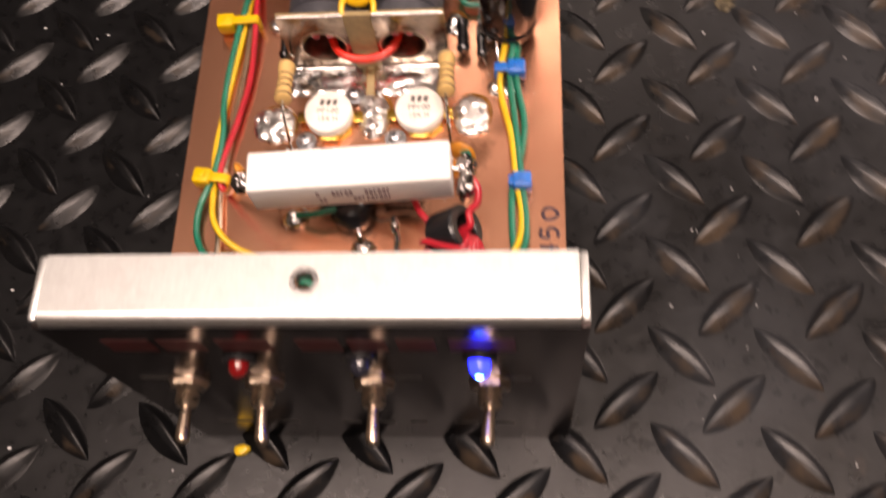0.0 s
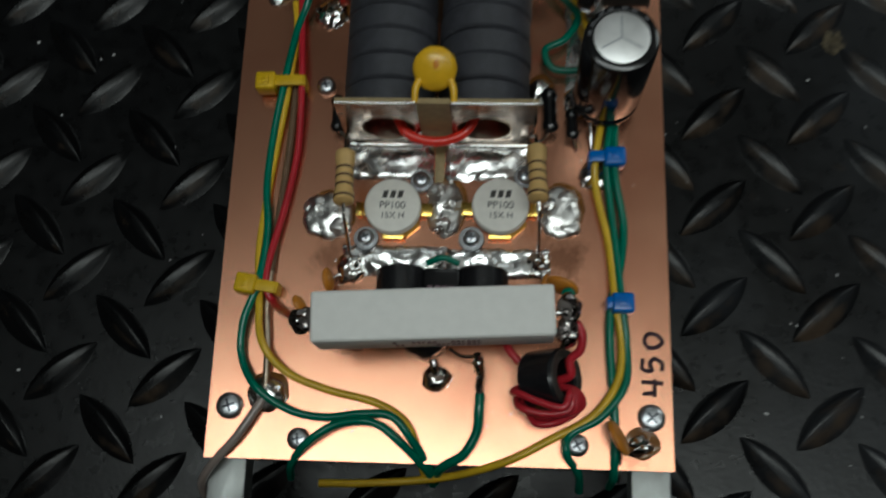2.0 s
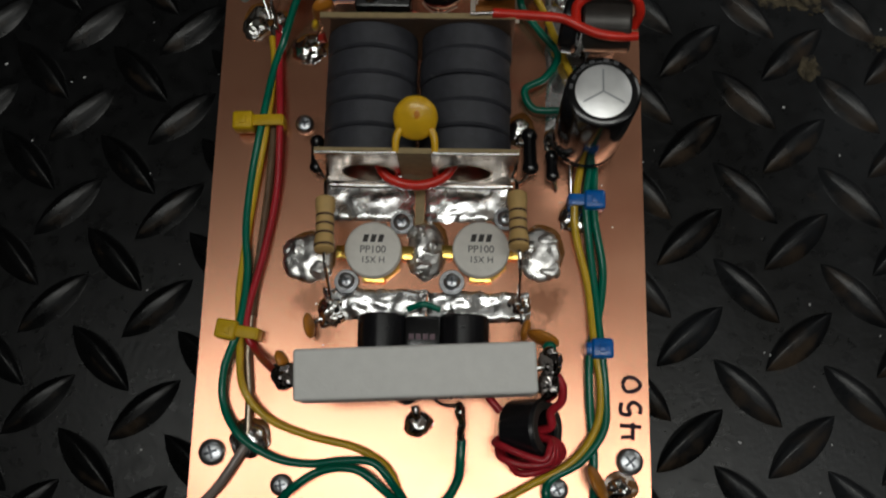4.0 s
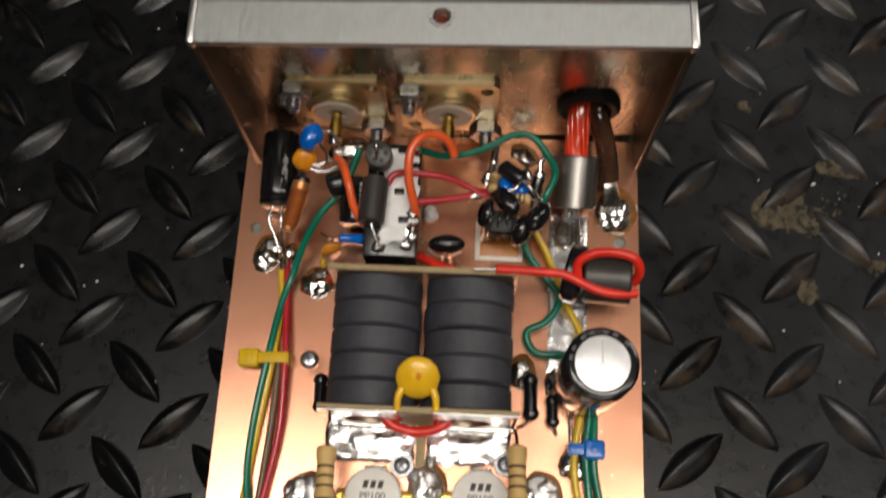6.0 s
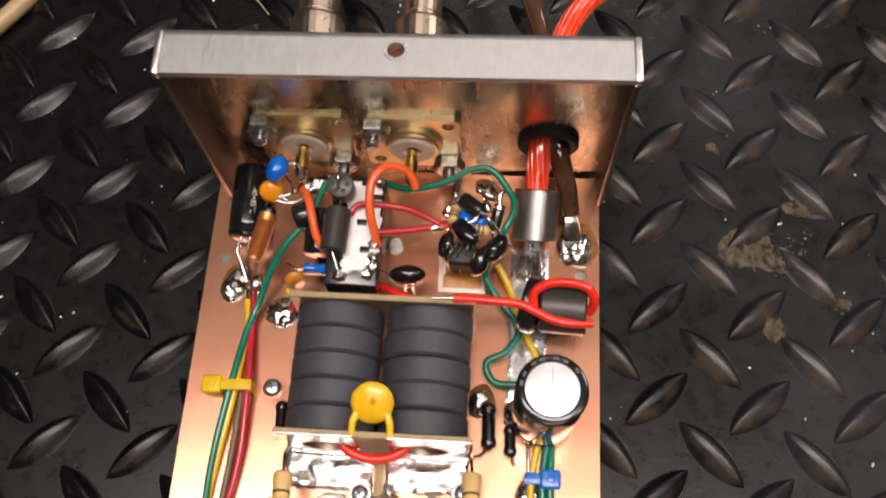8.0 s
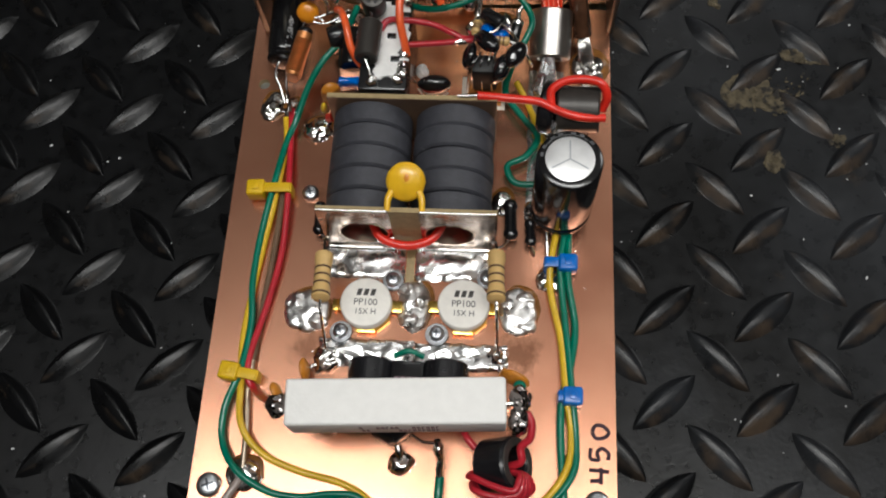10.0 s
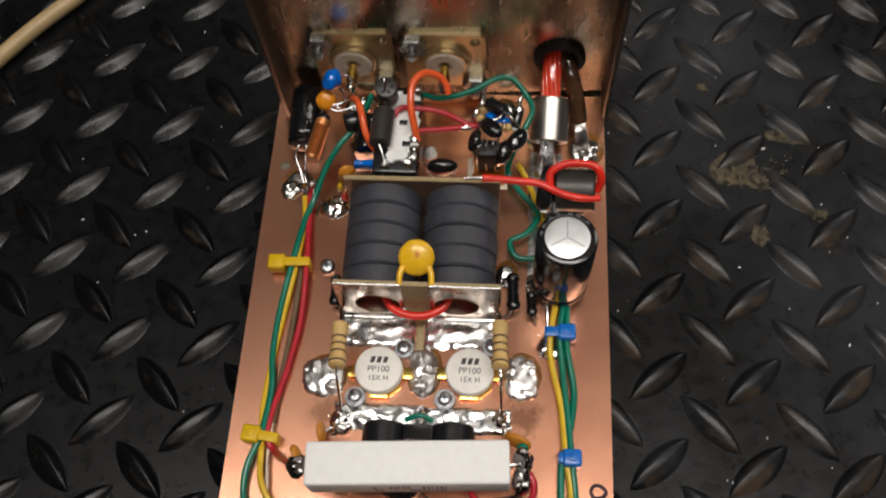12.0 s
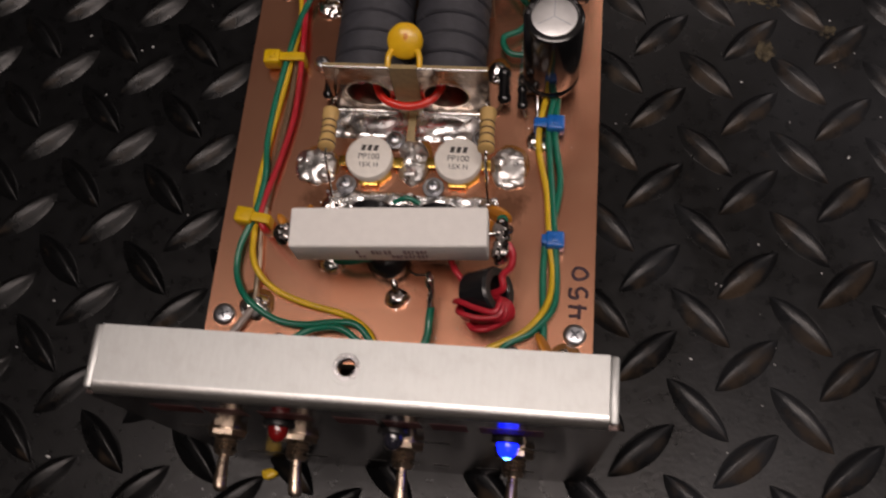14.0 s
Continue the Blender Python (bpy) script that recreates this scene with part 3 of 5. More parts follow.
solder_pool(-29.0, 105.6, 4.2, 3.4, 2.0, 0.2, lumps=1.0)
solder_pool(-36.6, 111.0, 2.2, 4.4, 1.9, 0.2, lumps=0.9)
solder_pool(21.3, 85.3, 2.5, 3.6, 1.6, 0.8)
solder_pool(43.9, 126.8, 4.4, 5.0, 2.0, 1.2, lumps=1.0)
solder_pool(21.0, 141.6, 3.6, 2.2, 1.4, 0.4, -30)
solder_pool(-24.5, 141.6, 5.0, 2.4, 1.8, 0.4, 20)
solder_pool(34.6, 64.6, 4.0, 3.4, 1.6, 0.4, lumps=0.9)
solder_pool(-0.4, 18.0, 3.2, 2.9, 2.8, 0.0, lumps=0.5)
solder_pool(-37.4, 13.8, 4.2, 4.0, 2.4, 0.3, lumps=0.5)
solder_pool(43.0, 5.0, 2.8, 2.4, 1.9, 1.0, lumps=0.85)
solder_pool(-20.8, 42.0, 3.2, 3.4, 2.6, 0.2)
solder_pool(21.2, 44.6, 2.6, 2.6, 2.0, 0.0, lumps=0.85)
solder_pool(-18.6, 26.6, 3.2, 2.6, 3.4, 0.2, lumps=0.85)
solder_pool(30.2, 83.0, 3.0, 4.0, 1.6, 0.4, lumps=0.9)


random.seed(3)
drops = bmesh.new()
for k in range(34):
    x, y, q = random.uniform(-46, 46), random.uniform(2, 142), random.uniform(0.12, 0.32)
    ball((x, y, 0), q, q * random.uniform(0.7, 1), q * 0.6, drops, (0, 0, 0), 1)
solo("solder_splashes", drops, SOLDER, (0, 73, 0), "tiny splashes of solder on the copper face", "solder", kind="stuff")


def foil(x0, x1, y0, y1, seed, h=0.55, rough=0.6, label="crinkled tinned copper foil soldered to the board"):
    return solo("foil_strip", patch(x0, x1, y0, y1, h, seed, rough), TINNED, ((x0 + x1) / 2, (y0 + y1) / 2, 0), label, "foil", "tinned foil strips")


foil(-23.4, -2.6, 63.6, 73.6, 1)
foil(0.0, 19.4, 63.6, 73.6, 2)
foil(-22.6, 0.8, 40.8, 47.8, 3, 0.7, 0.8)
foil(0.9, 24.0, 40.6, 47.4, 4, 0.7, 0.8)
foil(27.7, 37.2, 85, 126.0, 5, 0.3, 0.18)
solo("bare_gap", box(-2.4, -0.2, 62.5, 74.5, 0.0, 0.12, 0.04), LAMINATE, (-1.3, 68, 0), "narrow bare laminate gap between the foils", "circuit board")


# ---- power transistors ----
def transistor(x, y):
    root = thing("power_transistor", (x, y, 0), "white ceramic-capped radio power transistor with printed type", "transistor", "power transistors")
    bm = sheet([(-12, -3.4), (-8, -6.2), (8, -6.2), (12, -3.4), (12, 3.4), (8, 6.2), (-8, 6.2), (-12, 3.4)], [], 1.0,
               Matrix.Translation((x, y, 0.05)) @ Matrix.Rotation(radians(-48), 4, "Z") @ Matrix.Scale(0.55, 4))
    part("flange", bm, GOLD, root, "gold-plated flange")
    for k, w in ((0, 3.0), (90, 5.0), (180, 3.0), (270, 5.0)):
        a = radians(k)
        c = (x + 6.8 * math.cos(a), y + 5.7 * math.sin(a))
        hx, hy = (1.9, w / 2) if k in (0, 180) else (w / 2, 1.2)
        part("lead", box(c[0] - hx, c[0] + hx, c[1] - hy, c[1] + hy, 1.6, 1.9, 0.1), TINNED if k == 90 else GOLD, root, "tinned lead" if k == 90 else "gold lead")
    part("body", rod((x, y, 0.6), (x, y, 2.6), 5.9, 0.3, 32), PTFE, root)
    cap = part("cap", lathe([(0, 0), (6.1, 0), (6.35, 0.25), (6.35, 2.4), (6.1, 2.75), (5.7, 2.85), (0, 2.9)], (x, y, 2.2), (x, y, 3), 40), CERAMIC, root, "white ceramic cap")
    part("writing", lettering("PP100", 2.35, flat(x, y - 0.1, 5.12)), BLACK_INK, cap)
    part("writing", lettering("15X H", 2.0, flat(x + 0.1, y - 2.5, 5.12)), BLACK_INK, cap)
    bars = bmesh.new()
    for k in range(3):
        bars = join(bars, sheet([(-0.65, -0.85), (0.45, -0.85), (0.85, 0.85), (-0.25, 0.85)], [], 0.05, flat(x - 1.75 + 1.7 * k, y + 2.5, 5.1)))
    part("logo", bars, BLACK_INK, cap, "dark slanted logo")
    return root


transistor(-11.3, 55.9)
transistor(12.8, 56.3)


# ---- output transformer ----
def transformer():
    root = thing("ferrite_transformer", (-1.8, 89, 0), "transformer of ten dark grey ferrite rings between two upright plates", "transformer")
    for cx in (-12.3, 8.8):
        for k in range(5):
            y = 73.9 + 5.98 * k
            d = 0.18 * math.sin(3 * k + cx)
            part("ferrite_ring", ring((cx + d, y, 10.4), (cx + d, y + 5.85, 10.4 + d * 0.5), 10.15, 6.45, 0.55, 40), FERRITE, root)
        part("brass_tube", ring((cx, 72.0, 10.2), (cx, 104.6, 10.2), 6.35, 5.9, 0.15, 28), NICKEL, root, "tinned brass tube")
    up = Matrix.Translation((0, 73.6, 0)) @ Matrix.Rotation(radians(90), 4, "X")
    part("front_plate", sheet([(-22.5, 0.3), (20.3, 0.3), (20.3, 22.9), (-22.5, 22.9)], [(-12.3, 9.9, 6.3), (8.8, 9.9, 6.3)], 1.2, up), LAMINATE, root)
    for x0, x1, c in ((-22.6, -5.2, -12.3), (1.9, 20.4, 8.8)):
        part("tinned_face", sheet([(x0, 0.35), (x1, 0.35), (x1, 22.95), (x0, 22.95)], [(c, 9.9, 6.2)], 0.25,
                                  Matrix.Translation((0, 72.38, 0)) @ Matrix.Rotation(radians(90), 4, "X")), DARKENED_TIN, root, "tinned copper face")
        part("solder_seam", tube([(x0 + 0.4, 72.1, 0.4), ((x0 + x1) / 2, 71.9, 0.6), (x1 - 0.4, 72.1, 0.4)], 0.8), SOLDER, root)
        part("solder_seam", tube([(x0 + 0.3, 72.5, 22.9), ((x0 + x1) / 2, 72.4, 23.0), (x1 - 0.3, 72.5, 22.9)], 0.35), SOLDER, root)
    up = Matrix.Translation((0, 104.9, 0)) @ Matrix.Rotation(radians(90), 4, "X")
    part("back_plate", sheet([(-23.0, 0.3), (19.4, 0.3), (19.4, 21.4), (-23.0, 21.4)], [(-12.3, 9.9, 6.3), (8.8, 9.9, 6.3)], 1.2, up), LAMINATE, root)
    part("back_copper", sheet([(-23.0, 0.3), (19.4, 0.3), (19.4, 21.3), (-23.0, 21.3)], [(-12.3, 9.9, 6.3), (8.8, 9.9, 6.3)], 0.2,
                              Matrix.Translation((0, 103.68, 0)) @ Matrix.Rotation(radians(90), 4, "X")), BROWN_WIRE, root)
    part("winding", tube([(-12.3, 84, 8.0), (-10.6, 75.5, 8.0), (-7.8, 71.6, 7.6), (-2.0, 70.2, 7.2), (3.6, 71.6, 7.6), (6.6, 75.5, 8.0), (8.5, 84, 8.0)], 1.15, 12), HOT_RED, root, "bright red winding wire")
    for c in (-12.3, 8.8):
        for dx, dz in ((-2.2, 2.0), (1.6, 2.2)):
            part("inner_wire", tube([(c + dx, 74.5, 9.8 + dz), (c + dx * 0.9, 90, 9.8 + dz), (c + dx, 105, 9.8 + dz)], 1.1, 8, 3), RED, root)
    part("winding", tube([(-6.0, 113.0, 5.5), (-2.5, 111.2, 7.0), (1.5, 109.0, 8.5), (6, 107, 10), (8, 104, 10)], 1.1), HOT_RED, root, "bright red winding wire")
    return root


transformer()


def disc_capacitor(c, r, thick, turn, mat, legs, label, group="disc capacitors"):
    root = thing("disc_capacitor", (legs[0][-1][0], legs[0][-1][1], legs[0][-1][2]), label, "capacitor", group)
    part("body", ball(c, r, r, thick, None, turn, 4, 0.12, 1.5), mat, root)
    for l in legs:
        part("lead", tube(l, 0.35, 8), SOLDER, root)
    return root


root = disc_capacitor((-1.4, 79.6, 24.4), 4.7, 1.9, (32, 0, 0), MUSTARD, [[(-5.2, 75.4, 23.4), (-5.4, 73.6, 23.0), (-5.4, 72.2, 21.4)], [(2.6, 75.4, 23.4), (2.7, 73.6, 23.0), (2.7, 72.2, 21.4)]],
                      "mustard-yellow disc capacitor leaning on the ferrite rings")
for s in (-1, 1):
    part("coated_leg", tube([(-1.4 + s * 3.2, 77.4, 23.6), (-1.4 + s * 4.0, 75.4, 23.4), (-1.4 + s * 4.1, 72.8, 22.6)], 0.95, 10, 6, None, 0.7), MUSTARD, root, "yellow coated leg")
part("dimple", ball((-0.9, 79.2, 26.3), 0.7, 1.4, 0.12, None, (32, 0, 10), 2), ORANGE_BEAD, root)


def band_resistor(p0, p1, r, leads, mat=RESISTOR, bands=(0.3, 0.47, 0.62), label="tan carbon resistor with dark colour bands", group="resistors", band_mat=BAND):
    root = thing("resistor", leads[0][-1], label, "resistor", group)
    h = (Vector(p1) - Vector(p0)).length
    e = r * 1.13
    body = part("body", lathe([(0, 0), (e * 0.7, 0.05), (e, 0.5), (e, h * 0.2), (r, h * 0.27), (r, h * 0.73), (e, h * 0.8), (e, h - 0.5), (e * 0.7, h - 0.05), (0, h)], p0, p1, 24), mat, root)
    d = (Vector(p1) - Vector(p0)) / h
    for b in bands:
        a = Vector(p0) + d * h * b
        rr = e if b < 0.2 or b > 0.8 else r
        part("colour_band", ring(a, a + d * 0.55, rr + 0.06, rr - 0.4, 0.05, 24), band_mat, body)
    for l in leads:
        part("lead", tube(l, 0.4, 8), SOLDER, root)
    return root


band_resistor((-21.2, 65.6, 12.4), (-20.5, 52.8, 15.2), 1.95, [[(-20.5, 52.8, 15.2), (-20.2, 49.4, 14), (-20.4, 44, 1.5)], [(-21.2, 65.7, 12.4), (-21.6, 69.5, 11.4), (-21.8, 72.2, 7)]], bands=(0.34, 0.5, 0.66, 0.88))
band_resistor((20.4, 67.6, 11.4), (20.7, 54.2, 14.6), 1.95, [[(20.7, 54.2, 14.6), (21.0, 50, 13.6), (21.4, 44.5, 1.2)], [(20.4, 67.8, 11.4), (20.2, 70.5, 10.4), (19.4, 72.2, 6)]], bands=(0.34, 0.5, 0.66, 0.88))


DARK_SOLDER = material("dull_solder", (0.42, 0.39, 0.38), 0.14, 1.0, vary=0.35, scale=260, bump=0.3, bump_scale=240, rough_vary=0.1)


# ---- cement resistor with what is beside and under it ----
def cement_resistor():
    root = thing("cement_resistor", (-0.4, 29, 13), "white rectangular cement power resistor held above the board", "resistor")
    body = part("body", box(-23.3, 23.5, 22.2, 32.2, 18.0, 28.0, 0.7, None, (0, 0, 3.0), 3), CEMENT, root)
    bars = bmesh.new()
    for x, w, low, high in ((-7.5, 1.0, 22.9, 25.2), (-3.8, 5.0, 22.8, 25.2), (3.8, 5.9, 22.8, 25.2), (-7.2, 1.8, 20.1, 21.9), (0.8, 9.2, 20.0, 21.9)):
        for q in range(round(w / 1.0)):
            a = x + 1.0 * q
            y = 22.13 + 0.0524 * a
            box(a, a + 0.28, y, y + 0.16, low, high, 0, bars)
            box(a + 0.28, a + 0.68, y, y + 0.16, high - 0.45, high, 0, bars)
            if q % 3 < 2:
                box(a + 0.42, a + 0.70, y, y + 0.16, low, high - 0.45 - 0.5 * (q % 2), 0, bars)
    part("faded_print", bars, LILAC_INK, body, "faded unreadable print")
    part("lead", tube([(-23.0, 26.2, 22.6), (-25.4, 26.6, 21.6), (-24.6, 28.4, 12), (-23.0, 30.6, 0)], 0.6), SOLDER, root)
    part("lead", tube([(23, 28.6, 22.6), (26.0, 29.2, 21), (25.0, 31.0, 10), (24.0, 32.0, 0)], 0.6), SOLDER, root)
    part("solder", ball((-25.9, 26.2, 22.4), 2.3, 2.7, 2.6, None, (0, 0, 0), 4, 0.9, 1.6), DARK_SOLDER, root, "dull solder lump on the lug")
    part("solder", ball((26.6, 30.2, 20.6), 2.2, 2.9, 3.2, None, (0, 0, 8), 4, 0.9, 1.8), DARK_SOLDER, root, "dull solder lump on the lug")
    part("solder", ball((26.4, 25.8, 18.4), 2.1, 3.2, 4.2, None, (10, 0, -6), 4, 1.0, 1.8), DARK_SOLDER, root, "dull solder lump on the lug")
    return root


cement_resistor()
root = thing("input_transformer", (0.5, 36, 0), "glossy black twin-hole core between foil and cement resistor", "transformer")
for x in (-8.2, 9.2):
    part("core", ring((x, 29.5, 5.8), (x, 41.0, 5.8), 5.6, 2.0, 0.5, 32), BLACK_CORE, root)
middle = part("middle", box(-3.4, 4.4, 30, 40.6, 0.3, 9.6, 0.8), BLACK, root)
part("winding", tube([(-3, 42.4, 6), (0.5, 43.4, 7.0), (4, 42.4, 6)], 0.7), GREEN, root, "green winding wire")
bars = bmesh.new()
for k in range(4):
    box(-2.4 + 1.5 * k, -1.3 + 1.5 * k, 35.4, 36.6, 9.58, 9.66, 0, bars)
part("faded_print", bars, LILAC_INK, middle)

disc_capacitor((25.4, 35.0, 18.6), 3.5, 1.15, (80, 0, -22), ORANGE_DIP, [[(26.2, 33.6, 16), (25.4, 34, 8), (24.6, 34, 0)], [(27.6, 33.2, 18.4), (27.2, 31.4, 20)]], "orange ceramic disc capacitor beside the cement resistor")
disc_capacitor((-24.8, 38.6, 4.0), 2.8, 1.0, (0, 80, 10), ORANGE_DIP, [[(-24.6, 39, 2), (-23.4, 40.4, 1), (-22, 41, 0.4)]], "orange ceramic disc capacitor beside the foil")
disc_capacitor((22.8, 38.4, 4.0), 2.6, 1.0, (0, 80, -14), ORANGE_DIP, [[(22.8, 39.4, 2), (22.2, 41, 1), (21.8, 43, 0.4)]], "orange ceramic disc capacitor beside the foil")
disc_capacitor((38.0, 6.4, 4.4), 4.0, 1.1, (10, 70, 38), ORANGE_DIP, [[(39.6, 5.2, 3), (41.4, 5.0, 2.2), (43, 5, 1.4)], [(38.6, 4.0, 1.4), (38.8, 1.4, 0.0), (38.8, -2.2, -4)]], "orange ceramic disc capacitor by the board edge")
disc_capacitor((-26.6, 29.4, 22.4), 2.0, 0.9, (0, 70, 30), ORANGE_DIP, [[(-28.4, 28.6, 20), (-27.4, 27.8, 21.2), (-26.6, 27.2, 21.8)]], "small orange capacitor on the resistor lead")
solo("green_bead", ball((26.4, 33.0, 21.2), 1.4, 1.2, 1.2), GREEN, (26.4, 33.0, 21.2), "stub of green wire beside the cement resistor", "wire")
root = thing("choke", (-2, 25, 0), "small black core shaded under the cement resistor", "inductor")
part("core", ball((-3.2, 27.2, 3.6), 5.6, 5.2, 4.6, None, (0, 0, 0), 3, 0.6, 3.0, 0.0), BLACK_CORE, root)
part("pin", tube([(-1.0, 21.6, 4.6), (-0.6, 19.8, 4.0), (-0.4, 18.6, 1)], 0.9), DARK_SOLDER, root)
solo("wire", tube([(-17.0, 26.2, 4.0), (-13, 25.4, 5.6), (-9, 26.0, 6.4), (-5, 27, 6)], 0.8), GREEN, (-12, 23, 2), "short green wire under the cement resistor", "wire", "wires")


def wound_core():
    root = thing("wound_toroid", (22.5, 18, 0), "black ferrite sleeve wound with red wire", "inductor")
    a, b = Vector((19.8, 17.0, 9.4)), Vector((26.6, 17.4, 14.6))
    u = (b - a).normalized()
    e1 = Vector((0, -1, 0)) + u * u.y
    e1.normalize()
    e2 = u.cross(e1)

    def at(base, along, out, turn):
        return base + u * along + (e1 * math.cos(radians(turn)) + e2 * math.sin(radians(turn))) * out

    core = part("core", ring(a, b, 6.0, 3.7, 0.7, 40), BLACK_CORE, root)
    part("end_face", ring(b - u * 0.25, b + u * 0.12, 5.5, 3.75, 0.1, 40), BEAD, core, "worn grey end face")
    for k, (near, far) in enumerate(((-24, -62), (-9, -42), (6, -22), (20, -4), (34, 14))):
        bulge = (7.0, 8.1, 7.2, 8.7, 7.7)[k]
        part("turn", tube([at(b, -3.0, 1.6, near * 0.5), at(b, 0.6, 2.6, near * 0.6), at(b, 1.5, 4.6, near), at(b, 0.5, 7.0, near), at(a, 5.0, bulge, (near + far) / 2), at(a, 1.2, bulge, far),
                           at(a, -1.2, 5.6, far), at(a, -0.6, 3.4, far), at(a, 2.0, 2.0, far)], 0.76, 10, 7), RED, root)
    part("lead", tube([at(b, -3.0, 0.6, 0), at(b, 0.8, -0.2, 0), at(b, 1.6, -3.2, 20), (29.0, 22.4, 17.6), (29.2, 25.4, 18.8), (28.0, 27.6, 19.4)], 0.9), RED, root)
    part("lead", tube([(17.2, 20.6, 11), (15.0, 23.2, 11), (13.6, 26.4, 10), (12.4, 29, 9)], 0.85), RED, root)
    return root


wound_core()
root = thing("wire", (9.2, 18, 0), "green hook-up wire with a tinned end", "wire", "wires")
part("insulation", tube([(9.2, 14.8, 5), (9.0, 11, 5), (8.6, 6.6, 4), (5.9, 2.0, 3), (1.4, -0.6, 0), (-0.6, -3.4, -8)], 1.0), GREEN, root)
part("tinned_end", tube([(9.2, 14.4, 5), (9.0, 16.2, 6), (9.3, 18.0, 7.4), (8.9, 19.8, 9.0), (8.5, 22, 11)], 0.85), TINNED, root, "bare tinned end")
part("solder", ball((8.8, 20.2, 9.4), 1.2, 1.9, 1.2, None, (25, 0, 0), 3, 0.5, 1.2), SOLDER, root)
part("tinned_end", tube([(8.4, 21.6, 10.4), (5.2, 21.8, 9.4), (2.6, 23.4, 8)], 0.35), DARK_SOLDER, root, "bare tinned end")


# ---- wires of both looms ----
def wire(pts, mat, colour, r=0.85, label="", group="wires", name="wire", bare=None):
    at = (pts[0][0], pts[0][1], min(p[2] for p in pts) - r)
    return solo(name, tube(pts, r, 10, 8), mat, at, label or f"{colour} plastic-covered hook-up wire along the board", "wire", group)


wire([(-19.0, 136.0, 14), (-22.2, 126.9, 13), (-27.6, 120.2, 11), (-31.4, 114.4, 7.5), (-34.4, 107, 3.6), (-36.6, 99.4, 3), (-38.4, 86.4, 3.4), (-40.3, 73.6, 2.0), (-40.9, 61, 1.6), (-39.8, 49.8, 2.0), (-40.6, 38, 3.2),
      (-43.3, 29.4, 2.4), (-43.2, 21.6, 1.6), (-38.9, 14.8, 3.4), (-31.4, 10.2, 2.4), (-23.6, 9.0, 2.4), (-15.9, 9.9, 3.2), (-9.5, 9.5, 3.6), (-5.2, 5.0, 2.4), (-1.0, -1.2, -3), (-0.4, -3.6, -9)], GREEN, "green", 0.88)
wire([(-37.8, 108.4, 1.6), (-36.9, 100.8, 1.6), (-37.5, 86.6, 2.4), (-39.2, 73.6, 1.2), (-40.6, 60.8, 1.0), (-41.4, 46, 1.6), (-40.4, 36, 2.0), (-38.8, 25.2, 3.2), (-33.2, 18.6, 2.4), (-24.1, 15.0, 1.6), (-13.7, 12.6, 1.6),
      (-7.2, 9.0, 1.8), (-4.3, 4.0, 1.2), (-2.6, -2, -5)], YELLOW, "yellow", 0.86)
wire([(-36.4, 111.0, 2), (-35.5, 100.7, 2.4), (-34.3, 86.4, 3.4), (-34.3, 70, 2.0), (-36.3, 56, 1.8), (-39.0, 42, 2.4), (-38.6, 36.4, 3.0), (-36.8, 33.6, 3), (-34.0, 31.0, 8), (-30.4, 28.6, 16), (-27.4, 26.6, 21.6)], RED, "red", 0.84)
wire([(-36.0, 87.4, 1.4), (-36.5, 71.4, 1.0), (-37.6, 55, 1.0), (-38.4, 41, 1.2)], BROWN_WIRE, "dull brown", 0.85)
wire([(-38.4, 41, 1.2), (-38.6, 33, 1.2), (-37.7, 24, 1.4), (-37.3, 15, 1.6)], NICKEL, "", 0.85, "bare tinned shield wire ending in solder")
wire([(-37.5, 13, 1.6), (-42.5, 4.7, 1.8), (-47.4, -0.8, 0.2), (-51, -5, -4), (-52.0, -8, -10)], GREY_WIRE, "grey", 1.0, "grey wire from a solder joint over the board edge")
wire([(-32.6, -3.6, -9), (-31.2, -0.8, -2), (-27.2, 3.6, 2.6), (-20.8, 7.6, 3.4), (-13.1, 8.0, 4.4), (-6.8, 3.6, 3.2), (-1.6, -1.8, -3), (-1.0, -4, -9)], GREEN, "green", 0.9)
wire([(-26.0, -4.6, -8), (-14, -4.2, -6), (1.6, -2.6, -3.6), (14.4, 0.8, 1.4), (24.3, 5.8, 2.4), (33.1, 10.9, 2.6), (38.3, 18.5, 2.4), (39.2, 27.4, 2.2), (38.0, 35.2, 2.6), (36.8, 48.7, 1.8), (34.2, 60.8, 2.0), (34.0, 68.2, 3.0),
      (35.2, 75.5, 3.4), (36, 80, 3.4), (36.4, 88, 3.0), (35.2, 95.4, 3), (32.6, 100.8, 3), (29.9, 107.7, 3), (27.1, 114.8, 3), (24.3, 119.8, 4)], YELLOW, "yellow", 0.86)
RAISED[:] = 8.5, 116.0
wire([(31.0, -4.5, -9), (30.3, -0.9, -3), (27.4, 2.8, 2.6), (28.2, 6.8, 2.6), (34.6, 10.6, 2.6), (39.7, 17.3, 2.4), (40.3, 25, 2.2), (39.4, 35.3, 2.8), (38.2, 48.8, 2.0), (37.2, 58.5, 2.2), (36.4, 68.2, 3.2), (37.4, 76, 3.4), (37.4, 82, 3.4),
      (36, 88.6, 3.0), (31.3, 89.9, 3.0), (24.7, 90.3, 3.0), (22.6, 94.9, 3.4), (27.2, 97.8, 3.4), (30.3, 103.5, 3.4), (26.5, 109, 3.4), (21.6, 116, 4), (22.6, 121, 6), (26.0, 128, 6), (28.3, 133.4, 8), (26.5, 137, 10.5), (22.1, 141.4, 12.5),
      (17.2, 141.6, 12), (10.4, 138.7, 10), (1.9, 137.3, 8), (-6.1, 140, 6)], GREEN, "green", 0.88)
RAISED[:] = 0.0, -999.0
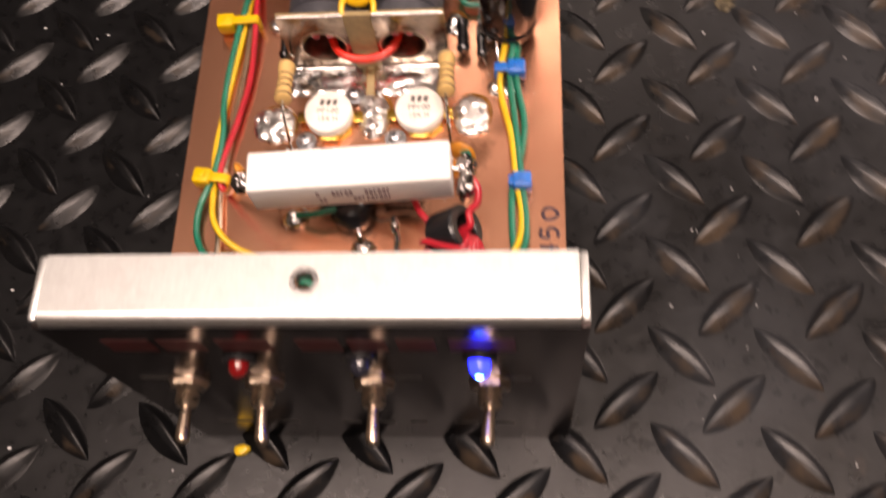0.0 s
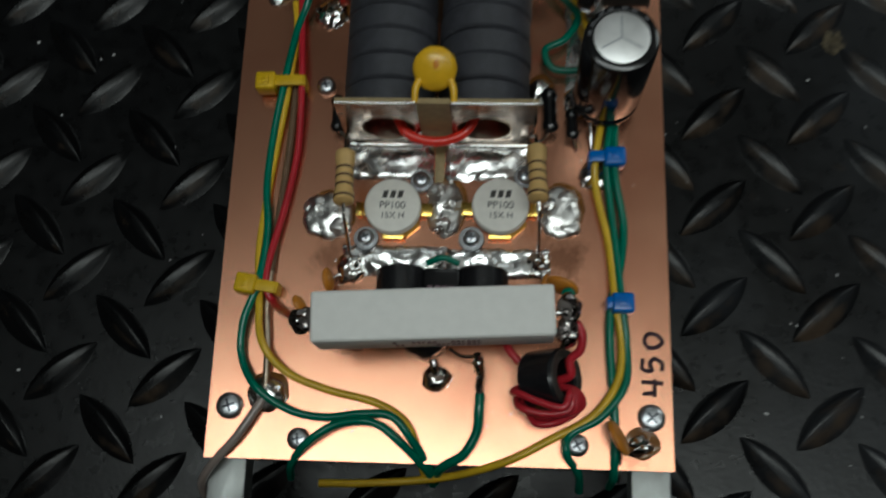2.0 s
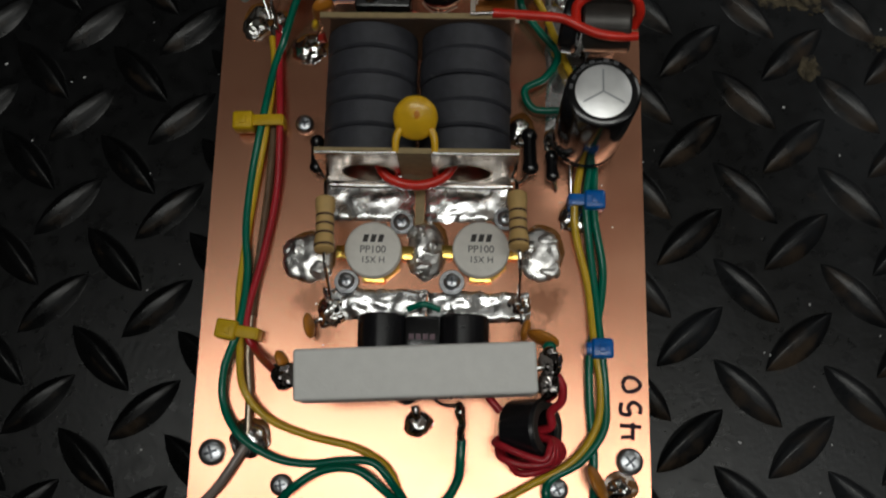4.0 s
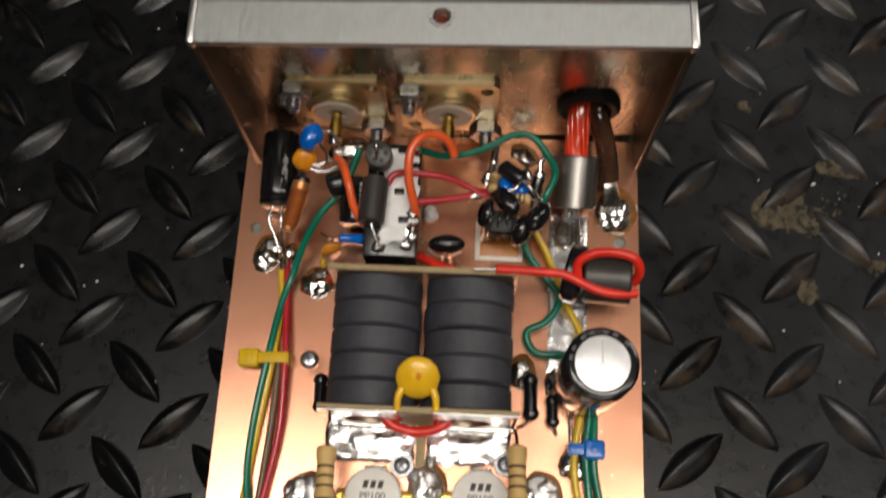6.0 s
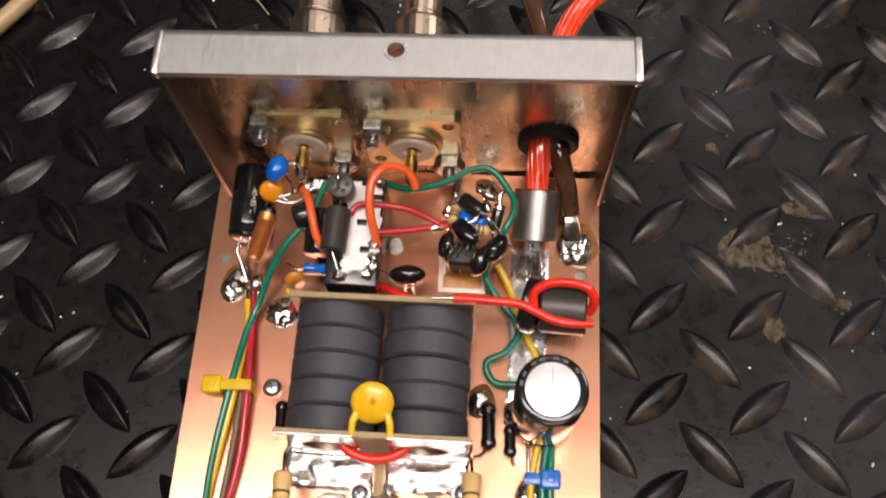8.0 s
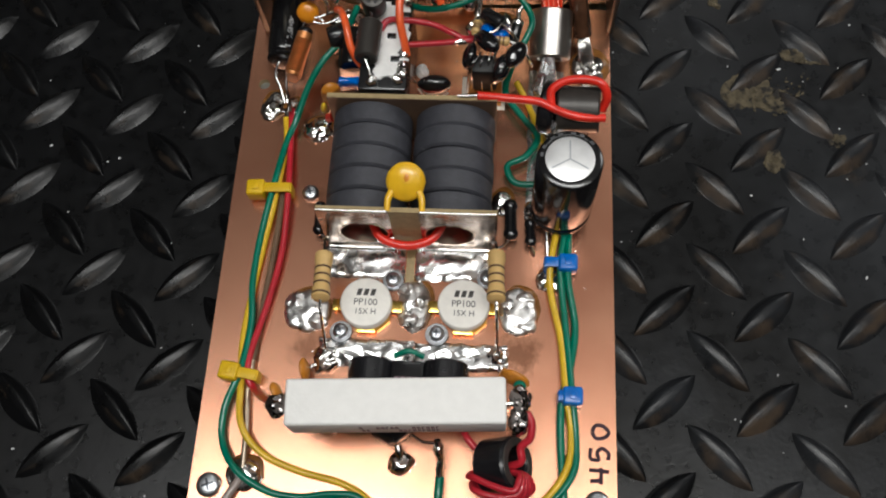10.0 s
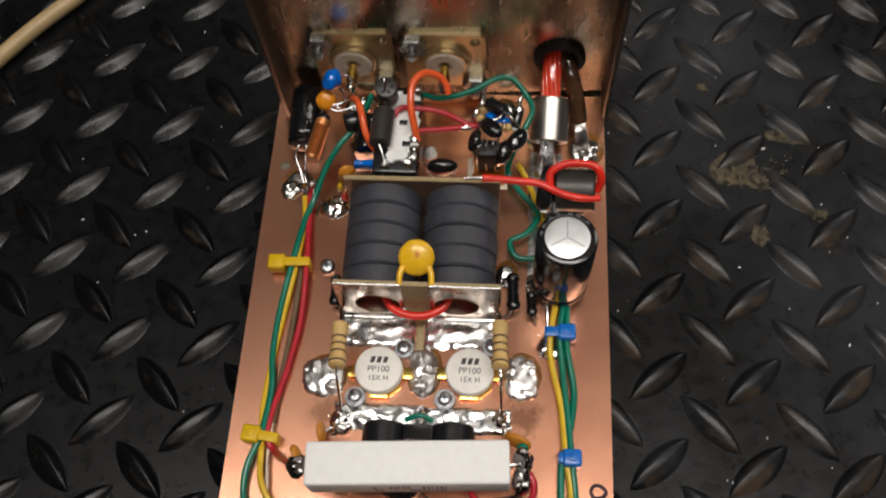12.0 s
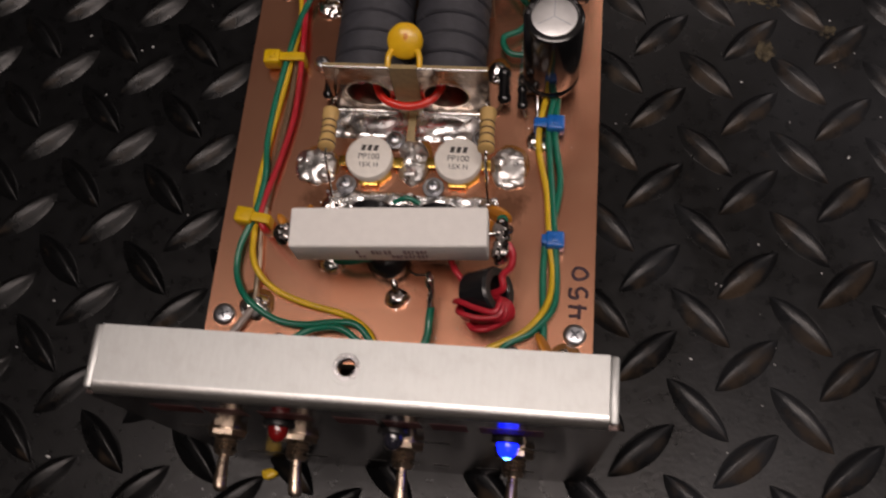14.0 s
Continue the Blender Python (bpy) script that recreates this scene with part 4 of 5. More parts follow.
wire([(37.3, -3.4, -8), (37.5, -1, -1), (37.6, 5, 1), (37.6, 12.4, 1.6), (36.9, 22.6, 1.6), (37.0, 34, 2.0), (39.0, 42, 2.0), (40.2, 52.5, 1.8), (38.4, 64, 2.8), (38.4, 72, 3), (38.6, 78, 2)], GREEN, "green", 0.9)


def cable_tie(x, y, w, mat, colour, head, turn=0):
    root = thing("cable_tie", (x, y, 0), f"{colour} nylon cable tie round the wires", "cable tie", f"{colour} cable ties")
    m = flat(x, y, 0, turn)
    bm = box(-w, w, -1.3, 1.3, 4.3, 5.1, 0.2)
    box(-w - 0.4, -w + 0.5, -1.3, 1.3, 0.3, 4.8, 0.2, bm)
    box(w - 0.5, w + 0.4, -1.3, 1.3, 0.3, 4.8, 0.2, bm)
    bmesh.ops.transform(bm, matrix=m, verts=bm.verts[:])
    part("strap", bm, mat, root)
    bm = box(head - 2.4, head + 2.4, -2.2, 2.2, 1.2, 5.6, 0.7, None, None, 3)
    bmesh.ops.transform(bm, matrix=m, verts=bm.verts[:])
    head_part = part("head", bm, mat, root)
    bm = box(head - 0.7, head + 0.9, -0.9, 0.9, 5.55, 5.9, 0.15)
    bmesh.ops.transform(bm, matrix=m, verts=bm.verts[:])
    part("slot", bm, mat, head_part)
    return root


cable_tie(-37.6, 86.2, 4.0, TIE_YELLOW, "yellow", -5.0, 2)
cable_tie(-39.6, 37.0, 3.4, TIE_YELLOW, "yellow", -3.4, -8)
cable_tie(36.0, 68.2, 3.2, TIE_BLUE, "blue", 2.2, 0)
cable_tie(38.6, 34.8, 2.2, TIE_BLUE, "blue", 0.8, 0)


GREY_INK = material("grey_ink", (0.07, 0.07, 0.075), 0.5, vary=0.3)


# ---- large capacitor and other parts on the power side ----
def can_capacitor(x, y, z0, z1, r):
    root = thing("electrolytic_capacitor", (x, y, 0), "tall black can capacitor with a bright silver top", "capacitor")
    h = z1 - z0
    can = part("can", lathe([(0, 0), (r - 0.8, 0), (r - 0.2, 0.3), (r, 1.0), (r - 0.1, 2.2), (r - 0.6, 2.8), (r - 0.1, 3.5), (r, 4.2), (r, h - 1.1), (r - 0.35, h - 0.35), (r - 1.2, h), (r - 1.9, h - 0.02), (r - 2.0, h - 0.25), (0, h - 0.25)],
                      (x, y, z0), (x, y, z1), 48), SLEEVE, root, "glossy black sleeve")
    top = rod((x, y, z1 - 0.4), (x, y, z1 - 0.12), r - 1.95, 0.1, 40)
    lid = part("top", top, CAN_TOP, root, "bare aluminium top")
    cuts = bmesh.new()
    for k in range(3):
        a = radians(90 + 120 * k)
        own = box(0, r - 2.9, -0.16, 0.16, 0, 0.05, 0)
        bmesh.ops.transform(own, matrix=flat(x, y, z1 - 0.12, math.degrees(a)), verts=own.verts[:])
        cuts = join(cuts, own)
    part("vent_groove", cuts, STEEL, lid)
    bars = bmesh.new()
    for k in range(7):
        a = radians(40 + 22 * k + 4 * (k % 2))
        own = box(-0.55, 0.55, -0.35, 0.35, 0, 0.05, 0)
        bmesh.ops.transform(own, matrix=Matrix.Translation((x + (r - 1.15) * math.cos(a), y + (r - 1.15) * math.sin(a), z1 + 0.0)) @ Matrix.Rotation(a + 1.57, 4, "Z"), verts=own.verts[:])
        bars = join(bars, own)
    part("faint_print", bars, GREY_INK, can)
    part("lead", tube([(x - 3.6, y - 3.5, z0 + 0.3), (x - 3.2, y - 8, 2.0), (x - 2.8, y - 14, 0.8)], 0.45), SOLDER, root)
    part("lead", tube([(x - 4.6, y + 1, z0 + 0.3), (x - 5.4, y + 1.4, 2.0), (x - 5.6, y + 1.6, 0.2)], 0.45), SOLDER, root)
    return root


can_capacitor(36.3, 82.8, 4.2, 32.3, 7.6)


def dipped(pts, r, label, leads=(), mat=DIPPED):
    """A two-lobed black dipped part."""
    at = (*pts[-1][:2], 0)
    root = thing("dipped_capacitor", at, label, "capacitor", "black dipped capacitors")
    bm = bmesh.new()
    for k, p in enumerate(pts):
        ball(p, r, r, r * (0.8 if k else 1.0), bm)
    tube(pts, r * 0.82, 14, 6, bm)
    part("body", bm, mat, root)
    for l in leads:
        part("lead", tube(l, 0.4, 8), SOLDER, root)
    return root


dipped([(23.6, 83.4, 3.4), (23.9, 76.0, 3.2)], 1.9, "black dipped capacitor beside the ferrite transformer", [[(23.6, 84, 3.2), (22.4, 85.4, 2)], [(23.9, 75, 3), (22.4, 73.4, 1.4), (20.4, 72.6, 1)]])
dipped([(-25.4, 81.6, 3.0), (-25.2, 75.6, 3.0)], 1.7, "black dipped capacitor beside the ferrite transformer", [[(-25.2, 75, 3), (-23.4, 73.4, 2)]])
dipped([(28.8, 79.0, 2.4), (29.0, 74.4, 2.6)], 1.6, "black dipped capacitor beside the can capacitor", [[(29, 74, 2.4), (30, 71.5, 1)]])

# ---- parts at the back of the board ----
def lying_capacitor():
    root = thing("electrolytic_capacitor", (-40, 133, 0), "black capacitor lying on the board with white temperature print", "capacitor")
    can = part("can", lathe([(0, 0), (3.9, 0), (4.5, 0.4), (4.6, 1.2), (4.3, 2.0), (4.6, 2.8), (4.6, 18.2), (4.3, 18.9), (3.6, 19.2), (0, 19.2)], (-39.6, 124.0, 5.0), (-40.2, 143.2, 5.0), 32), SLEEVE, root)
    part("end_seal", rod((-39.6, 123.8, 5.0), (-39.6, 124.1, 5.0), 3.4, 0.1, 24), BLACK, can)
    part("writing", lettering("-40+85°C", 1.9, Matrix.Translation((-37.9, 132.4, 9.15)) @ Matrix.Rotation(radians(27), 4, "Y") @ Matrix.Rotation(radians(-89), 4, "Z")), WHITE_INK, can, "white temperature print")
    bars = bmesh.new()
    box(-38.6, -37.2, 127.4, 127.9, 9.05, 9.15, 0, bars, (0, 24, 0))
    box(-38.6, -37.2, 126.4, 126.9, 9.05, 9.15, 0, bars, (0, 24, 0))
    part("stripe_mark", bars, WHITE_INK, can)
    for dx in (-1.2, 1.1):
        part("lead", tube([(-39.6 + dx, 124, 5), (-39.9 + dx * 1.3, 120.5, 4.6), (-39.0 + dx * 0.7, 116.5, 3.4), (-38.2 + dx * 0.3, 112.8, 2.2)], 0.38), SOLDER, root)
    return root


lying_capacitor()

RAISED[:] = 8.5, -999.0
root = thing("choke_coil", (-37, 124.5, 0), "small choke wound with fine copper wire", "inductor")
prof = [(0, 0), (1.7, 0), (1.9, 0.8)]
for k in range(18):
    prof += [(1.85, 1.0 + 0.54 * k), (2.26, 1.16 + 0.54 * k), (2.33, 1.27 + 0.54 * k), (2.26, 1.38 + 0.54 * k)]
prof += [(2.3, 10.9), (2.2, 11.0), (2.2, 12.4), (1.2, 12.9), (0, 12.9)]
part("winding", lathe(prof, (-36.9, 117.9, 3.8), (-34.0, 130.2, 6.4), 24), WINDING, root, "enamelled copper winding")
part("end_cap", rod((-34.2, 129.2, 6.2), (-33.75, 131.2, 6.6), 1.85, 0.4, 20), BLACK, root)
part("lead", tube([(-38.4, 118, 3.8), (-38.2, 115, 3.2), (-37.2, 112, 2.4), (-36.8, 109.5, 1.6)], 0.5), SOLDER, root)
part("lead", tube([(-35.1, 131, 6.5), (-33.6, 133.2, 8.2), (-30.4, 133.6, 8.6), (-27.2, 134.8, 9), (-25, 134.9, 10)], 0.36), SOLDER, root)
part("lead", tube([(-33, 133.4, 8.0), (-30, 132.4, 7.4), (-26.4, 133.2, 7.6), (-22, 136, 9)], 0.36), SOLDER, root)

root = thing("film_capacitor", (-31, 138.5, 0), "bright blue rounded capacitor with a wire lead", "capacitor")
bm = ball((-31.0, 138.2, 14.8), 2.5, 3.3, 3.0, None, (25, 12, -24), 4, 0.7, 2.5)
part("body", bm, BLUE_DIP, root)
part("lead", tube([(-29.2, 137.2, 12.6), (-27.8, 136, 10.8), (-28.0, 134.4, 9.0)], 0.45), SOLDER, root)
part("lead", tube([(-28.8, 139.6, 15), (-26.6, 140.0, 14.4), (-25.0, 137.6, 15.4), (-24.6, 136.0, 16)], 0.45), SOLDER, root)
disc_capacitor((-33.4, 134.8, 9.0), 3.0, 1.5, (40, 10, 0), ORANGE_BEAD, [[(-31.6, 134.4, 8.8), (-30, 133.4, 8.2), (-29, 133, 7.8)]], "small orange disc capacitor under the blue one")

root = thing("relay", (-11, 125, 0), "black relay smeared with white silicone", "relay")
RAISED[0] = 0.0
case = part("case", box(-16.0, -3.7, 107.8, 135.6, 0.0, 18.7, 0.5), BLACK, root)
RAISED[0] = 8.5
own = patch(-13.6, -5.2, 113.6, 137.6, 0.5, 21, 0.5, None, 22, 34, 1.5)
bmesh.ops.translate(own, vec=(0, 0, 10.2), verts=own.verts[:])
part("silicone", own, WHITE_GOO, case, "smeared white silicone")
for x, y in ((-9.4, 126.6), (-6.2, 133.4), (-8.0, 119.4)):
    part("bare_spot", box(x - 1.2, x + 1.2, y - 0.8, y + 0.8, 10.3, 11.0, 0.2), BLACK, case)
for x, y in ((-13.6, 112.4), (-7.0, 113.2), (-5.6, 117.0), (-5.8, 121.0), (-6.0, 137.4)):
    part("solder", ball((x, y, 11.0), 1.5, 1.6, 1.4, None, (0, 0, 0), 3, 0.5, 1.2), SOLDER, root)
part("solder", ball((-5.9, 116.0, 10.4), 1.6, 2.6, 1.6, None, (0, 0, 0), 3, 0.7, 1.2), SOLDER, root)

root = thing("ferrite_bead", (-15, 123, 10), "dark grey ferrite bead threaded on a wire", "ferrite bead", "ferrite beads")
part("bead", ring((-15.4, 117.4, 13.2), (-14.8, 128.6, 13.6), 3.2, 0.8, 0.4, 28), BEAD, root)
part("wire", tube([(-15.4, 117.4, 13.2), (-14.6, 115.2, 12.4), (-13.8, 112.8, 11.2)], 0.4), SOLDER, root)
part("wire", tube([(-14.8, 128.4, 13.6), (-14.6, 130.0, 16.6), (-14.2, 131.4, 21.2), (-14.4, 133.8, 22.4), (-14.8, 135.8, 17)], 0.4), SOLDER, root)
root = thing("ferrite_bead", (-15, 137, 10), "grey six-hole ferrite bead standing on end", "ferrite bead", "ferrite beads")
bead = part("bead", rod((-14.2, 133.6, 13.4), (-14.0, 132.2, 20.4), 3.2, 0.35, 28), BEAD, root)
# Each hole is a thin black disc: its inner shade as colour.
for k in range(6):
    a = radians(60 * k)
    c = Vector((-14.0 + 1.8 * math.cos(a), 132.2 + 1.8 * math.sin(a), 20.36 + 0.35 * math.sin(a)))
    part("hole", rod(c, c + Vector((0, -0.02, 0.1)), 0.62, 0.02, 12), MATTE_BLACK, bead)

root = thing("electrolytic_capacitor", (-21, 126, 0), "small black capacitor with white print lying on the board", "capacitor")
can = part("can", rod((-20.4, 120.0, 4.2), (-20.8, 131.6, 4.6), 3.9, 0.7, 28), SLEEVE, root)
bars = bmesh.new()
for k in range(6):
    box(-19.4, -18.6, 121.6 + 1.4 * k, 122.5 + 1.4 * k, 8.1, 8.25, 0, bars, (0, 14, 0))
part("faded_print", bars, WHITE_INK, can)
root = thing("electrolytic_capacitor", (-26, 131, 0), "short black capacitor lying beside a longer one", "capacitor")
part("can", rod((-27.6, 129.4, 4.4), (-23.0, 131.2, 4.8), 3.4, 0.7, 28), BLACK, root)

root = band_resistor((-24.0, 116.4, 3.6), (-17.8, 116.1, 4.2), 1.35, [[(-24, 116.4, 3.6), (-26.4, 116.8, 2.8), (-29, 118.4, 1.4)], [(-17.8, 116.1, 4.2), (-16, 115.6, 6), (-14.4, 113.2, 10.5)]], BLUE_DIP, (),
                     "small bright blue axial capacitor", "blue axial parts")
disc_capacitor((-25.6, 113.0, 4.2), 2.7, 1.2, (65, 0, 20), ORANGE_DIP, [[(-25.4, 111.4, 2), (-26.6, 109.6, 1.4), (-27.6, 108, 0.6)], [(-25.4, 114.6, 5.4), (-25.6, 116.4, 3.4)]], "amber disc capacitor behind the ferrite transformer")
solo("yellow_bead", ball((-27.6, 110.6, 2.2), 0.9, 1.4, 0.9), YELLOW, (-27.6, 110.6, 0), "stub of yellow wire in the solder", "wire")
solo("red_stub", tube([(-24.6, 105.8, 4), (-26, 106.2, 3.2)], 1.0), HOT_RED, (-25, 106, 0), "stub of red wire at the transformer", "wire")

wire([(-25.2, 135.2, 10), (-23.0, 131.6, 13.6), (-21.2, 126.6, 14.6), (-19.9, 121.8, 12.6), (-17.9, 118.9, 9.6), (-15.9, 118.2, 8.2)], ORANGE, "orange", 1.02)
wire([(3.6, 135.2, 13.4), (2.6, 137.0, 15.8), (0.4, 138.0, 18.2), (-3.6, 137.0, 20.4), (-6.4, 133.2, 20.2), (-6.7, 127.4, 18), (-5.7, 123.2, 14.4), (-4.9, 120.6, 10.6)], ORANGE, "orange", 1.08)
wire([(-12.4, 128.0, 11.4), (-10.8, 130.4, 12.0), (-7.4, 131.2, 11.6), (0.9, 131.1, 10), (6.5, 129.8, 8), (10.0, 128.4, 7.4), (13.4, 128.8, 7.6)], RED, "dark red", 0.85)
wire([(-6.6, 124.0, 10.4), (1.1, 125.5, 9), (7.4, 127.0, 8), (12.8, 128.2, 7.6)], RED, "dark red", 0.85)
solo("silicone_drop", blob(-1.8, 125.0, 1.9, 2.3, 1.0, None, 0.5), WHITE_GOO, (-1.8, 125, 0), "drop of white silicone on the copper", "silicone")
root = thing("dipped_capacitor", (2.4, 115.0, 0), "oval black dipped capacitor on two short leads", "capacitor", "black dipped capacitors")
part("body", ball((2.4, 115.4, 5.2), 4.5, 2.4, 2.7, None, (10, 0, 2), 4, 0.15, 2.0), DIPPED, root)
part("rim", tube([(-2.0, 114.4, 4.6), (0, 113.2, 3.6), (3, 113.0, 3.4), (6.2, 114.0, 4.0)], 0.22, 6), PTFE, root)
for dx in (-0.8, 1.0):
    part("lead", tube([(2.4 + dx, 114.4, 3.4), (2.4 + dx, 113.6, 1.6), (2.4 + dx, 113.4, 0)], 0.5), SOLDER, root)
part("lead", tube([(-1.8, 115.0, 5.6), (-4.4, 115.2, 8.6), (-6.6, 114.6, 11)], 0.22), SOLDER, root)

root = thing("insulated_pad", (15.5, 119, 0), "brown isolated pad with a pale milled border", "circuit board")
part("border", box(9.6, 21.4, 113.4, 123.5, 0.0, 0.14, 0.04), PTFE, root, "pale milled border")
part("pad", box(10.8, 20.4, 114.5, 123.0, 0.1, 0.3, 0.05), BROWN_BOARD, root)


def small_parts():
    """The crowded cluster beside the power lead."""
    root = thing("transistor", (15.8, 121, 0), "black plastic transistor amid crowded small parts", "transistor")
    part("case", box(12.0, 19.4, 118.4, 124.4, 0.4, 6.8, 1.4), MATTE_BLACK, root)
    for k in range(3):
        part("lead", tube([(12.6 + 2.6 * k, 118.0, 1.4), (12.4 + 2.2 * k, 119.6 + 0.6 * k, 7.2), (15 + 1.2 * k, 124.0, 8.2)], 0.22, 6), SOLDER, root)
    part("lead", tube([(11.2, 118.0, 0.6), (11.6, 119.8, 4.0), (12.2, 122.4, 6.0)], 0.5), SOLDER, root)
    beans = (((11.6, 123.0, 7.6), 1.7, 3.6, 2.7, (20, 25, -8)), ((16.4, 125.0, 11.4), 2.5, 4.3, 2.3, (-10, 20, 38)), ((20.4, 118.6, 8.6), 2.3, 4.0, 2.8, (10, 0, -20)), ((24.0, 121.0, 11.4), 2.5, 4.4, 2.6, (-8, 10, -32)))
    for c, rx, ry, rz, turn in beans:
        bean = thing("dipped_capacitor", (c[0], c[1], 0), "glossy black dipped capacitor in the crowded cluster", "capacitor", "black dipped capacitors")
        part("body", ball(c, rx, ry, rz, None, turn, 4, 0.2, 2.0), DIPPED, bean)
        m = Euler([radians(a) for a in turn]).to_matrix()
        foot = Vector(c) + m @ Vector((0, -ry * 0.9, -rz * 0.3))
        part("lead", tube([foot, (foot.x * 0.7 + 4.6, foot.y * 0.7 + 36, 4.5), (foot.x * 0.5 + 7.8, 121.6, 1.0)], 0.35, 6), SOLDER, bean)
    band_resistor((13.0, 127.2, 11.6), (13.6, 132.0, 9.8), 1.15, [[(13.0, 127.2, 11.6), (12.8, 125.6, 10), (12, 124.4, 7.2)], [(13.6, 132, 9.8), (14.8, 133.2, 10.4), (15.6, 131.6, 11), (16, 130, 9)]], bands=(0.3, 0.5, 0.7), label="small tan resistor standing in the cluster")
    band_resistor((16.4, 126.4, 10.4), (22.2, 126.0, 10.0), 1.1, [[(16.4, 126.4, 10.4), (14, 126.6, 8)], [(22.2, 126, 10), (25, 125.4, 8.6), (28.6, 123.4, 3.6)]], bands=(0.3, 0.5, 0.7), label="small tan resistor lying in the cluster")
    blue = thing("film_capacitor", (17.4, 130, 0), "blue capacitor half hidden in the cluster", "capacitor")
    part("body", ball((16.2, 129.4, 9.0), 2.0, 2.9, 2.0, None, (0, 0, 0), 3), BLUE_DIP, blue)
    part("body_lower", ball((20.0, 128.6, 8.6), 2.2, 1.7, 1.9, None, (0, 0, 20), 3), BLUE_DIP, blue)
    part("lead", tube([(18, 128.4, 8), (18, 128, 4), (18, 127.6, 0)], 0.4), SOLDER, blue)
    blk = thing("diode", (18, 132, 0), "black axial diode with bare leads", "diode", "diodes")
    part("case", rod((15.2, 133.6, 11.4), (20.2, 129.6, 12.6), 2.1, 0.4, 20), BLACK, blk)
    part("lead", tube([(20.2, 129.6, 12.6), (22.2, 127.6, 12.8), (24.6, 125.8, 10), (28.4, 123.6, 4.0)], 0.4), SOLDER, blk)
    part("lead", tube([(15.4, 126.8, 12.2), (18.4, 127.6, 12.4), (19.8, 129.8, 12.8)], 0.35), SOLDER, blk)
    part("lead", tube([(15.2, 133.6, 11.4), (14.2, 134.8, 8), (13.6, 136, 2), (13.4, 136.6, 0)], 0.5), SOLDER, blk)
    dio = thing("diode", (23.8, 131, 0), "slim black diode standing by the green wire", "diode", "diodes")
    case = part("case", rod((23.2, 127.6, 7.0), (24.6, 133.6, 9.0), 1.5, 0.3, 20), BLACK, dio)
    part("stripe", ring((24.3, 132.4, 8.6), (24.48, 133.2, 8.86), 1.54, 1.0, 0.05, 20), SOLDER, case)
    part("lead", tube([(24.6, 133.6, 9), (24.6, 136, 9.6), (26, 137.4, 10.4)], 0.6), SOLDER, dio)
    part("lead", tube([(23.2, 127.6, 7), (22.8, 125.4, 4), (22.6, 124.4, 0)], 0.4), SOLDER, dio)
    tin = thing("solder_joint", (13, 134, 0), "upright tinned solder post with drips", "solder", "solder joints")
    bm = ball((11.8, 131.4, 7.6), 1.5, 2.2, 2.4, None, (0, 0, 0), 3, 0.6, 1.4)
    tube([(13.6, 141.2, 8), (13.2, 137, 5), (12.4, 133, 7)], 1.0, 10, 6, bm)
    ball((8.6, 127.0, 7.8), 2.6, 0.9, 0.9, bm, (0, 0, 10), 3, 0.3, 1.0)
    tube([(12, 132, 6), (11.6, 131, 3), (11.4, 130.6, 0)], 0.9, 10, 4, bm)
    ball((21.4, 132.0, 11.2), 0.9, 2.0, 1.0, bm, (0, 0, 20), 3, 0.3, 1.0)
    part("solder", bm, SOLDER, tin)


small_parts()
RAISED[:] = 0.0, -999.0


# ---- power leads ----
RED_LINE = [(33.0, 130, 9.0), (33.1, 136.5, 12.0), (33.2, 142, 15), (33.6, 149, 17.6), (34.6, 160, 19.4), (37.6, 174, 20), (45, 188, 20), (60, 201, 18), (76, 218, 10), (96, 250, -8), (122, 300, -30), (150, 360, -34.6), (190, 470, -34.6)]
BROWN_LINE = [(42.0, 133.4, 6.0), (40.6, 139.0, 11.0), (38.4, 145, 15.6), (37.0, 150, 17.4), (35.0, 162, 19), (33.0, 177, 20), (29.0, 190, 21), (24.0, 206, 16), (18, 230, 0), (10, 270, -28), (0, 330, -34.6), (-10, 440, -34.6)]


def strand_lines(root, line, r, mat):
    """Twisted strands that show through a clear jacket, just under its skin."""
    pts = spline(line[:9], 6)
    for k in range(12):
        own = []
        for i, p in enumerate(pts):
            d = (pts[min(i + 1, len(pts) - 1)] - pts[max(i - 1, 0)]).normalized()
            side = d.cross(Vector((0, 0, 1))).normalized()
            a = 2 * math.pi * k / 12 + 0.05 * i
            own.append(p + (side * math.cos(a) + side.cross(d) * math.sin(a)) * (r - 0.22))
        part("strand", tube(own, 0.30, 6, 1), mat, root, "copper strand showing through the jacket")


